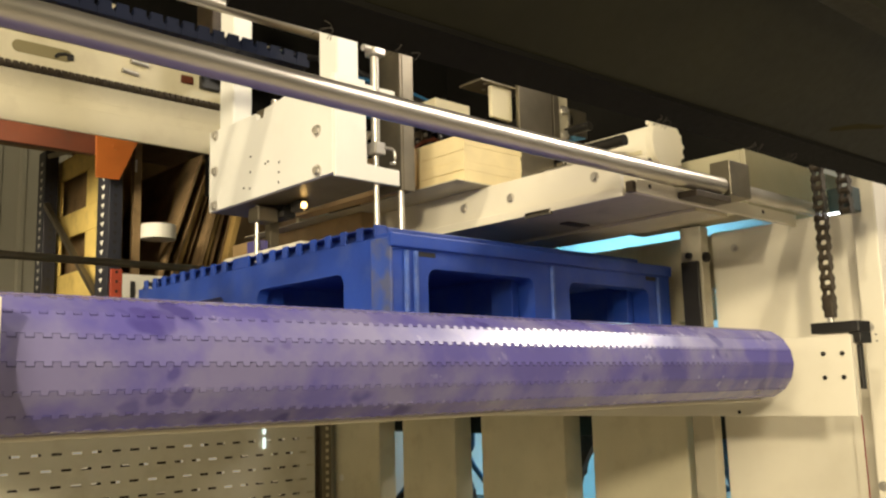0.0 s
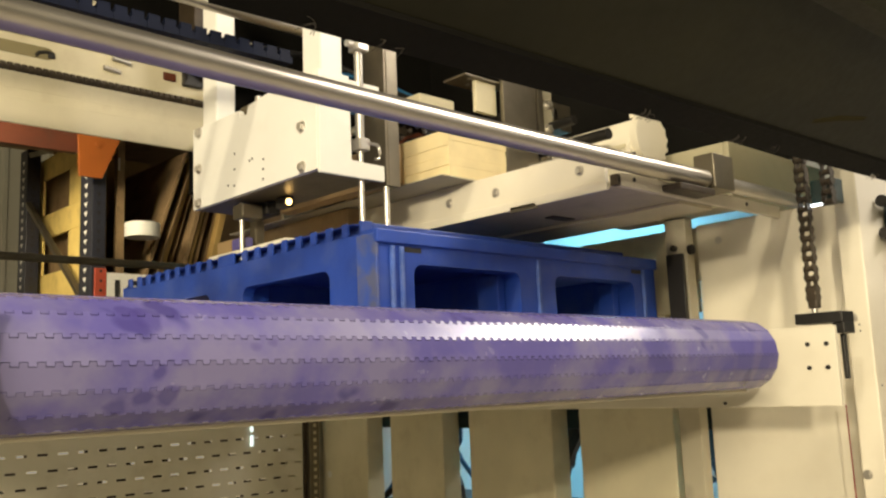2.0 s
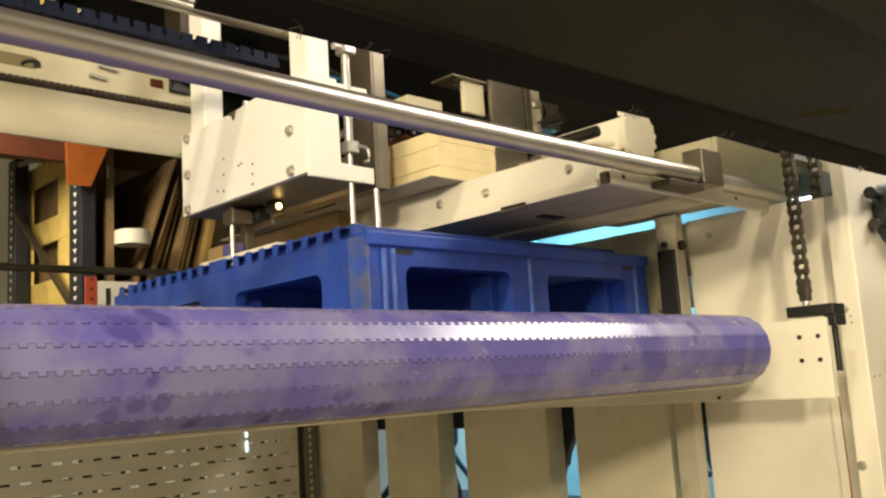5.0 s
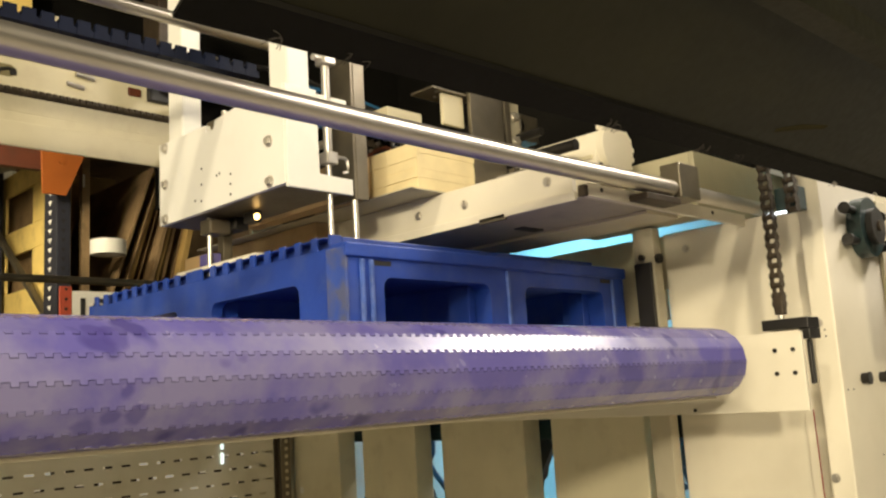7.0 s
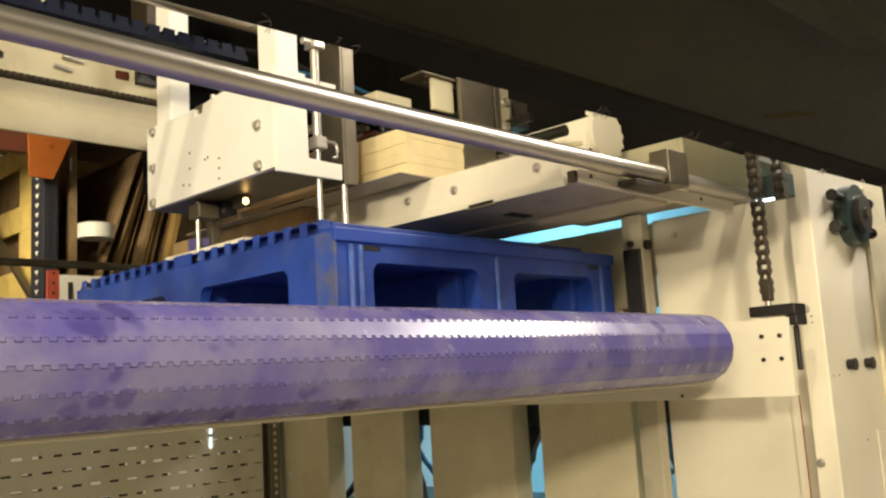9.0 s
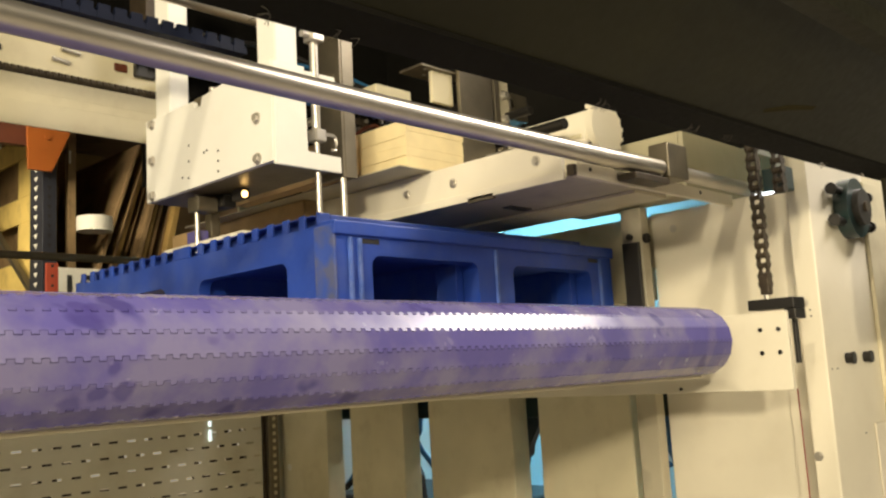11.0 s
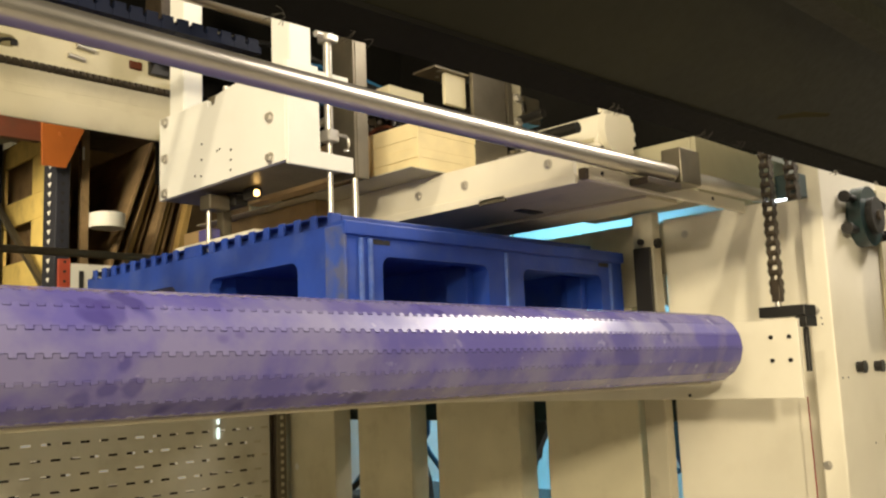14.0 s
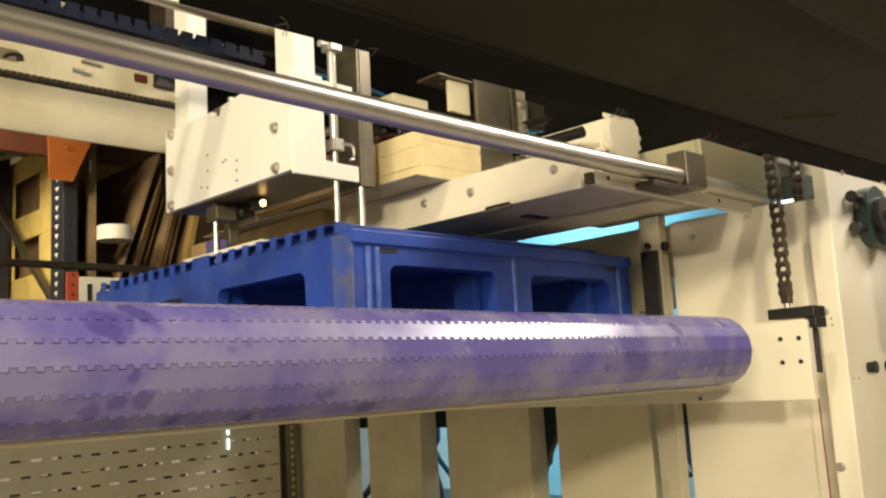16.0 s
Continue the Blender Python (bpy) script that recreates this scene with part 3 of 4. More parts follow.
# ---- black cover above the camera ----
def cover():
    c = thing("black_cover", (0.85, 0.67, 0.366), "black lacquered sheet metal lid with a folded edge, tilted open", "cover")
    YS, LID = 0.600, 0.85

    def hung(bm):
        for v in bm.verts:
            v.co.z += 0.0225 * (v.co.x - 0.85)
            v.co *= LID
        return bm
    part("cover_sheet", hung(prism([(0.7890, 0.4560), (0.7960, 0.4600), (0.1560, 0.9336), (0.1500, 0.9296)], 0, 0.46, 3.6)), COVER, c)
    part("folded_lip", hung(prism([(0.789, 0.447), (0.8325, 0.4250), (0.8325, 0.4310), (0.789, 0.4555)], 0, 0.46, 3.3)), HEADBLACK, c)
    part("lip_edge", hung(box(0.46, 3.3, 0.7875, 0.7889, 0.447, 0.4555, 0)), HEADBLACK, c)
    part("stiffener", hung(prism([(YS, 0.456 + 0.74 * (0.789 - YS) - 0.001), (YS - 0.052, 0.456 + 0.74 * (0.789 - YS) - 0.002), (YS - 0.058, 0.456 + 0.74 * (0.789 - YS + 0.058) - 0.001)], 0, 0.46, 3.6)), COVER, c)
    part("end_bracket", box(2.176, 2.86, 0.671, 0.68, 0.085, 0.387, 0.001), COVER, c)
    part("hinge_arm", box(2.82, 2.848, 0.6802, 0.8557, 0.20, 0.37, 0.001), COVER, c)
    for x in (2.216, 2.486):
        z = 0.432 + 0.0225 * (x - 0.85)
        part("clip_screw", tube((LID * x + 0.005, LID * 0.829, LID * z), (LID * x + 0.003, LID * 0.820, LID * z - 0.010), 0.003, 8), STEEL, c)
    # A streak of reflected light, laid on the lid as a paler patch.
    mark = prism([(1.772, 0.764), (1.86, 0.745), (1.95, 0.730), (1.955, 0.722), (1.85, 0.736), (1.772, 0.757)], 2, 0.0005, 0.0016)
    for v in mark.verts:
        v.co.z = 0.456 + 0.74 * (0.789 - v.co.y) - v.co.z
    part("sheen_streak", hung(mark), SHEEN, c, "faint streak of sheen put on as colour")
    return c


cover()


def dusty_strands(x, n, drop, seed):
    """Thin dusty threads caught on the folded edge of the cover."""
    rnd = random.Random(seed)
    z = 0.424 + 0.0225 * (x - 0.85)
    w = thing("dusty_strands", (0.85 * x, 0.709, 0.85 * z), "dusty grey threads caught on the edge of the black cover", "cobweb", "dusty strands")
    for k in range(n):
        a, b = x + rnd.uniform(-0.02, 0.02), x + rnd.uniform(-0.03, 0.03)
        top = z + rnd.uniform(0.004, drop)
        pts = [(a + (b - a) * q / 6 + rnd.uniform(-0.002, 0.002), 0.8345 - 0.02 * math.sin(q / 6 * math.pi), top - (top - z + 0.004) * q / 6) for q in range(7)]
        pts = [tuple(0.85 * v for v in q) for q in pts]
        part("strand", path_tube(pts, rnd.uniform(0.0003, 0.0005), 5), WEB, w)


for args in ((0.58, 3, 0.02, 1), (0.70, 3, 0.02, 2), (1.26, 7, 0.045, 3), (1.58, 5, 0.035, 4), (1.72, 3, 0.02, 5), (2.22, 3, 0.02, 6)):
    dusty_strands(*args)


# ---- wall of slats beyond the conveyor ----
WX = 2.30


def slat_wall():
    w = thing("slat_wall", (WX, 2.2, FLOOR), "cream steel slats with narrow gaps, cold light behind", "wall", kind="structure")
    for a, b in ((1.4794, 1.8227), (1.9368, 2.3169), (2.4539, 2.7503), (2.8964, 3.2)):
        part("slat", box(WX, WX + 0.085, a, b, FLOOR, 0.1795, 0.004), CREAM_OLD, w)
    part("sticker", tube((WX - 0.001, 3.15, -0.347), (WX + 0.001, 3.15, -0.347), 0.014, 14), PAPER, w, "white round sticker")
    part("top_rail", box(WX, WX + 0.06, 1.39, 3.2, 0.18, 0.423, 0.003), CREAM_OLD, w)
    part("rail_end", box(WX + 0.022, WX + 0.05, 1.345, 1.3895, 0.27, 0.423, 0.002), CREAM_OLD, w)
    p = single("wall_panel", box(WX - 0.004, WX + 0.02, 0.927, 1.3537, FLOOR, 0.424, 0.003), CREAM, "smooth cream steel wall panel", "panel", kind="structure")
    bolt(p, (WX - 0.004, 1.285, 0.372), (-1, 0, 0), 0.0075)
    # Wall added to keep lamp light out of the room behind the slats.
    single("blocking_wall", box(2.625, 4.26, 0.930, 0.955, FLOOR, 2.6, 0.002), CREAM_OLD, "cream wall added to keep lamp light out behind the slats", "wall", kind="structure")
    post = thing("guide_post", (2.2, 1.37, FLOOR), "grey steel post with a black wear strip", "post")
    part("post", box(2.20, 2.24, 1.331, 1.396, FLOOR, 0.434, 0.003), GREYPLATE, post)
    part("wear_strip", box(2.188, 2.1995, 1.338, 1.391, 0.0, 0.335, 0.002), BLACK, post)
    part("knob", tube((2.19, 1.368, 0.352), (2.2, 1.368, 0.352), 0.009), BLACK, post)
    part("side_knob", tube((2.215, 1.32, 0.345), (2.215, 1.331, 0.345), 0.014), BLACKSTEEL, post)


slat_wall()


# ---- lifting chain, bracket and frame column ----
def roller_chain(name, x, y, z0, z1, label):
    c = thing(name, (x, y, z0), label, "chain", "lifting chains")
    pitch = 0.0236
    n = int((z1 - z0) / pitch)
    for k in range(n):
        z = z0 + k * pitch
        wide = 0.0085 if k % 2 else 0.0115
        for s in (-1, 1):
            pts = []
            for q in range(14):
                a = math.tau * q / 14
                pts.append((x + 0.0125 * math.cos(a) * (1.25 if abs(math.sin(a)) > 0.4 else 0.66), z + pitch / 2 + 0.0205 * math.sin(a)))
            part("link_plate", prism(pts, 1, y + s * wide - 0.0013, y + s * wide + 0.0013), CHAINBROWN, c)
        part("roller", tube((x, y - 0.0075, z), (x, y + 0.0075, z), 0.0070, 10), CHAINBROWN, c, smooth=True)
    return c


def chain_drive():
    roller_chain("lifting_chain", 2.075, 0.932, 0.165, 0.66, "black steel roller chain hanging at the wall")
    roller_chain("lifting_chain", 2.075, 0.872, 0.385, 0.66, "black steel roller chain hanging at the wall")
    b = thing("chain_bracket", (2.08, 0.9, 0.10), "black steel bracket that holds the chain end", "bracket")
    part("bracket_block", box(2.055, 2.118, 0.862, 0.973, 0.106, 0.131, 0.002), BLACKSTEEL, b)
    part("bracket_block", box(2.060, 2.118, 0.862, 0.889, 0.081, 0.1055, 0.002), BLACKSTEEL, b)
    part("bracket_leg", box(2.096, 2.112, 0.880, 0.889, -0.022, 0.0805, 0.002), BLACKSTEEL, b)
    part("chain_end", box(2.064, 2.086, 0.920, 0.943, 0.142, 0.190, 0.003), OILED, b)
    part("end_bolt", tube((2.075, 0.932, 0.1315), (2.075, 0.932, 0.142), 0.007), STEEL, b)
    g = thing("sensor_box", (2.12, 0.9, 0.33), "dark teal sensor box with a white light strip", "sensor")
    part("case", box(2.10, 2.15, 0.868, 0.925, 0.389, 0.447, 0.003), TEAL, g)
    part("glow_strip", box(2.095, 2.0995, 0.898, 0.946, 0.3835, 0.389, 0.001), LED, g)


chain_drive()


def frame_column():
    c = thing("frame_column", (2.4, 0.9, FLOOR), "cream painted steel frame column with flange and black plugs", "column")
    part("column", box(2.226, 2.62, 0.868, 0.9255, FLOOR, 1.4, 0.004), CREAM, c)
    part("edge_strip", box(2.585, 2.85, 0.856, 0.8675, FLOOR, 0.46, 0.002), CREAM_OLD, c)
    part("cover_plate", box(2.49, 2.584, 0.863, 0.8675, FLOOR, -0.19, 0.002), CREAM, c)
    f = part("flange", tube((2.459, 0.832, 0.371), (2.459, 0.8675, 0.371), 0.079, 36), TEAL, c, "dark teal round flange", smooth=True)
    part("hub", tube((2.459, 0.815, 0.371), (2.459, 0.8319, 0.371), 0.048, 24), BLACK, f, smooth=True)
    part("hub_screw", tube((2.459, 0.808, 0.371), (2.459, 0.8149, 0.371), 0.014, 12), OILED, f)
    for s in (-1, 1):
        for z in (0.331, 0.412):
            part("grip_screw", tube((2.459 + s * 0.07, 0.85, z), (2.459 + s * 0.118, 0.85, z), 0.010, 12), BLACKSTEEL, f)
            part("grip_head", tube((2.459 + s * 0.118, 0.85, z), (2.459 + s * 0.13, 0.85, z), 0.0155, 12), BLACKSTEEL, f)
    for x in (2.352, 2.475):
        plug = part("plug", tube((x, 0.853, -0.018), (x, 0.8675, -0.018), 0.0135, 14), BLACKSTEEL, c)
        part("plug_head", tube((x, 0.847, -0.018), (x, 0.8529, -0.018), 0.0155, 14), BLACKSTEEL, plug)
    bolt(c, (2.226, 0.9128, -0.2485), (-1, 0, 0), 0.0078)
    bolt(c, (2.226, 0.908, 0.1225), (-1, 0, 0), 0.0078)
    for y, z in ((0.8947, 0.1045), (0.8937, 0.0892)):
        part("small_hole", tube((2.225, y, z), (2.227, y, z), 0.0022, 8), BLACK, c)
    for x, z in ((2.252, -0.042), (2.287, -0.042), (2.425, -0.21)):
        part("small_hole", tube((x, 0.8672, z), (x, 0.869, z), 0.0025, 8), BLACK, c)
    single("red_cable", path_tube([(2.2155, 0.943, -0.085), (2.2165, 0.942, -0.3), (2.2155, 0.943, -0.6), (2.2155, 0.942, -1.5)], 0.0017), RED, "thin red cable down the column edge", "cable")


frame_column()


# ---- rear frame: beam with chain, second shaft, cable chain ----
def rear_frame():
    b = thing("rear_beam", (0.7, 2.55, 0.75), "cream steel beam carrying a drive chain", "beam")
    part("beam", box(-1.5, 1.45, 2.50, 2.508, 0.749, 0.820, 0.002), CREAM_OLD, b)
    part("step", box(-1.5, 1.45, 2.515, 2.62, 0.8205, 0.852, 0.003), CREAM_OLD, b)
    part("web", box(-1.5, 1.45, 2.545, 2.575, 0.8525, 1.02, 0.003), CREAM_OLD, b)
    ends = [(0.768 + 0.018 * math.cos(radians(90 + 18 * q)), 0.979 + 0.018 * math.sin(radians(90 + 18 * q))) for q in range(11)]
    ends += [(0.898 + 0.018 * math.cos(radians(270 + 18 * q)), 0.979 + 0.018 * math.sin(radians(270 + 18 * q))) for q in range(11)]
    # Flat plate: the slot's shaded inside is put into its olive colour.
    slot = part("slot", prism(ends, 1, 2.5435, 2.5445), OLIVE, b, "rounded slot plate, the shaded inside put into olive colour")
    part("slot_cable", path_tube([(0.865, 2.541, 0.966), (0.875, 2.541, 0.978), (0.895, 2.541, 0.984), (0.914, 2.541, 0.982)], 0.005), BLACK, slot)
    part("slot_clip", box(0.900, 0.918, 2.538, 2.543, 0.967, 0.984, 0.001), BLACK, slot)
    part("joint_pin", tube((1.06, 2.538, 0.974), (1.11, 2.538, 0.968), 0.007, 12), STEEL, b, smooth=True)
    part("joint_pin", tube((1.085, 2.536, 1.008), (1.14, 2.536, 1.002), 0.008, 12), STEEL, b, smooth=True)
    part("dark_clamp", box(1.312, 1.38, 2.525, 2.5445, 0.968, 1.016, 0.004), BLACK, b)
    part("orange_tab", box(1.250, 1.292, 2.538, 2.5445, 0.976, 1.002, 0.004), DARKRED, b, "small rust orange tab")
    part("chain_guide", box(-1.5, 1.45, 2.52, 2.5425, 0.8525, 0.902, 0.002), CREAM_OLD, b)
    part("end_bracket", box(1.40, 1.45, 2.5755, 2.66, 0.86, 1.0, 0.002), OILED, b)
    ch = thing("drive_chain", (0.7, 2.53, 0.90), "dark oiled roller chain along the beam", "chain")
    for k in range(86):
        x = -0.2 + k * 0.019
        part("chain_link", tube((x + 0.0005, 2.53, 0.9165), (x + 0.0125, 2.53, 0.9165), 0.0125, 10), CHAINBROWN, ch)
        part("chain_pin", tube((x + 0.0126, 2.53, 0.9150), (x + 0.0189, 2.53, 0.9150), 0.0085, 8), CHAINBROWN, ch)
    s = thing("upper_shaft", (0.8, 1.90, 0.95), "polished steel shaft under the cover", "shaft")
    part("shaft", tube((-1.2, 1.903, 0.9503), (1.405, 1.903, 0.9503), 0.0167, 24), SHAFT, s, smooth=True)
    e = thing("cable_chain", (0.8, 1.83, 0.80), "dark navy plastic energy chain", "cable chain")
    for k in range(45):
        x = -0.48 + k * 0.0378
        part("link", box(x, x + 0.0359, 1.798, 1.864, 0.799, 0.809, 0.001), NAVY, e)
        part("link_side", prism([(x, 0.799), (x + 0.0368, 0.799), (x + 0.0368, 0.813), (x + 0.030, 0.817), (x + 0.030, 0.832), (x + 0.003, 0.832), (x + 0.003, 0.817), (x, 0.813)], 1, 1.790, 1.7975), NAVY, e)
        part("link_side", prism([(x, 0.799), (x + 0.0368, 0.799), (x + 0.0368, 0.813), (x + 0.030, 0.817), (x + 0.030, 0.832), (x + 0.003, 0.832), (x + 0.003, 0.817), (x, 0.813)], 1, 1.8645, 1.8715), NAVY, e)
        part("crossbar", box(x + 0.006, x + 0.026, 1.798, 1.864, 0.824, 0.830, 0.001), NAVY, e)
    # dark machine head behind and above
    h = thing("machine_head", (1.2, 2.9, 1.02), "black machine head panel behind the gripper", "machine")
    part("head_panel", box(-1.6, 2.9, 2.86, 2.90, 1.03, 2.1, 0.002), HEADBLACK, h)
    part("head_panel", box(1.42, 2.9, 2.66, 2.70, 0.66, 2.1, 0.002), HEADBLACK, h)
    # Roof and side panels added to block lamp light and the cold glow.
    part("roof_blocker", box(-1.6, 2.9, 1.95, 2.85, 1.42, 1.45, 0.002), HEADBLACK, h)
    part("side_blocker", box(2.50, 2.54, 0.93, 2.655, 0.615, 3.2, 0.002), HEADBLACK, h)
    part("crate_board", box(0.86, 1.02, 2.70, 2.74, 1.18, 1.50, 0.003), PLY, h, "yellow plywood board")
    part("bracket_strip", box(1.02, 1.06, 2.55, 2.85, 1.14, 1.18, 0.003), CREAM_OLD, h)
    part("bracket_strip", prism([(1.40, 1.09), (1.58, 1.20), (1.66, 1.20), (1.47, 1.09)], 1, 2.60, 2.62), CREAM_OLD, h)
    part("dark_strut", box(1.28, 1.34, 2.40, 2.5, 1.0, 1.41, 0.003), OILED, h)
    part("cross_beam", box(1.40, 1.46, 1.9, 2.65, 0.79, 0.84, 0.003), GALV, h)
    part("motor_block", box(1.742, 1.885, 1.90, 2.02, 0.80, 0.860, 0.004), CREAM_OLD, h)
    for k in range(5):
        z = 0.98 + 0.03 * k
        part("hose", path_tube([(1.40 + 0.12 * j, 2.45 + 0.03 * math.sin(j + k), z + 0.05 * math.sin(j * 0.8 + k * 1.3)) for j in range(9)], 0.010), BLUECABLE if k % 2 else BLACK, h)
    for k, (x, z) in enumerate(((1.50, 0.80), (1.56, 0.82), (1.52, 0.74), (1.60, 0.75), (1.47, 0.85))):
        part("fitting", tube((x, 1.98, z), (x, 2.06, z), 0.012), STEEL if k % 2 else BLACKSTEEL, h)
    for k in range(7):
        x, z = 1.715 + 0.031 * k, 0.745 + 0.012 * k + 0.014 * math.sin(k * 2.2)
        valve = part("valve", box(x, x + 0.026, 2.04, 2.09, z - 0.03, z + 0.02, 0.003), OILED if k % 2 else BLACKSTEEL, h)
        part("valve_screw", tube((x + 0.013, 2.032, z + 0.004), (x + 0.013, 2.04, z + 0.004), 0.006, 10), STEEL, valve)
    part("hose", path_tube([(1.66 + 0.045 * j, 2.015, 0.80 + 0.012 * j + 0.02 * math.sin(j * 1.4)) for j in range(8)], 0.008), BLACK, h)
    part("hose", path_tube([(1.66 + 0.045 * j, 2.02, 0.715 + 0.012 * j + 0.015 * math.sin(j * 1.9 + 1)) for j in range(8)], 0.007), DARKRED, h, "dull red hose")
    part("brown_bar", box(1.41, 1.454, 1.66, 2.15, 0.500, 0.60, 0.003), BROWNSTEEL, h)
    part("brown_bar", box(1.50, 1.55, 1.95, 2.655, 0.44, 0.495, 0.003), BROWNSTEEL, h)


rear_frame()


# ---- perforated back panel with its post ----
def perforated_panel():
    p = thing("perforated_panel", (1.5, 3.2, FLOOR), "cream perforated steel guard panel with short slots", "panel")
    bm = bmesh.new()
    x0, x1, z1, y = -0.6, 2.20, 0.2, 3.2
    px, pz, w, h = 0.0685, 0.0545, 0.034, 0.008
    z = -0.12 - 9 * pz
    rows = int((z1 - z) / pz)
    def quad(xa, xb, za, zb):
        if xb - xa < 1e-5 or zb - za < 1e-5:
            return
        bm.faces.new([bm.verts.new(q) for q in ((xa, y, za), (xb, y, za), (xb, y, zb), (xa, y, zb))])
    for r in range(rows):
        za = z + r * pz
        quad(x0, x1, za, za + pz - h)
        xa = x0
        xs = x0 + (0.02 if r % 2 else 0.02 + px / 2)
        while xs + w < x1:
            quad(xa, xs, za + pz - h, za + pz)
            xa = xs + w
            xs += px
        quad(xa, x1, za + pz - h, za + pz)
    quad(x0, x1, FLOOR, z)
    quad(x0, x1, z + rows * pz, z1)
    part("edge_strip", box(2.201, 2.2145, 3.192, 3.205, FLOOR, 0.2, 0.001), OILED, p)
    part("top_strip", box(x0, x1, 3.203, 3.215, 0.19, 0.215, 0.001), CREAM_OLD, p)
    # Sheet added behind the slots; its dark colour hides the rack.
    part("backing", box(x0, x1, 3.26, 3.265, FLOOR, 0.18, 0), OILED, p, "dark sheet added behind the slots to hide the rack")
    sheet = part("sheet", bm, GUARD, p)
    mod = sheet.modifiers.new("thickness", "SOLIDIFY")
    mod.thickness = 0.0015
    q = thing("slotted_post", (2.25, 3.18, FLOOR), "dark slotted steel post beside the guard panel", "post")
    part("post", box(2.215, 2.262, 3.17, 3.21, FLOOR, 0.16, 0.002), GALV, q)
    for k in range(24):
        part("slot", box(2.234, 2.248, 3.168, 3.171, -0.75 + k * 0.03, -0.736 + k * 0.03, 0), CREAM_OLD, q)


perforated_panel()
# No lamps: glowing strips added behind the slots to brighten some of them.
strip = thing("slot_glow", (1.5, 3.25, -0.3), "glowing strips added so some guard panel slots look bright", "lamp")
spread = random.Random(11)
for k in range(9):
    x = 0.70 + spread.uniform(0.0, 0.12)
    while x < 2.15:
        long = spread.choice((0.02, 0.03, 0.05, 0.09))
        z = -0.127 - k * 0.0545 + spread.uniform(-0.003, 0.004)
        part("glow_strip", box(x, min(x + long, 2.19), 3.2495, 3.2585, z - 0.004, z + 0.016, 0), SLOTGLOW, strip)
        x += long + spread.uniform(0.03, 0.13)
# No lamp here: glowing patches added for a cold reflection on the panel.
work = thing("panel_glint", (1.955, 3.19, -0.17), "glowing patches added as a cold reflection on the guard panel", "lamp")
part("glint_patch", box(1.951, 1.960, 3.190, 3.1985, -0.152, -0.132, 0.002), GLINT, work)
part("glint_patch", box(1.951, 1.960, 3.190, 3.1985, -0.208, -0.166, 0.002), GLINT, work)
part("patch_link", box(1.953, 1.958, 3.192, 3.1985, -0.1655, -0.1525, 0.001), STEEL, work)
single("rear_panel", box(2.14, 2.50, 3.225, 3.245, FLOOR, 1.03, 0.003), CREAM_OLD, "cream steel panel behind the pallet", "panel", kind="structure")


# ---- pallet rack, crates and boards behind ----
RY = 4.6


def rack_upright(x, y, w, d, z1):
    u = thing("rack_upright", (x, y, FLOOR), "dark blue perforated pallet rack upright", "rack upright", "rack uprights")
    part("upright", box(x, x + w, y, y + d, FLOOR, z1, 0.004), RACKBLUE, u)
    z = 0.2
    while z < z1 - 0.05:
        part("slot", prism([(x + w * 0.3, z + 0.024), (x + w * 0.65, z + 0.024), (x + w * 0.48, z)], 1, y - 0.0015, y + 0.001), BLACK, u)
        part("slot", prism([(y + d * 0.35, z + 0.030), (y + d * 0.65, z + 0.030), (y + d * 0.5, z + 0.004)], 0, x - 0.0015, x + 0.001), PAPER, u)
        z += 0.05
    return u


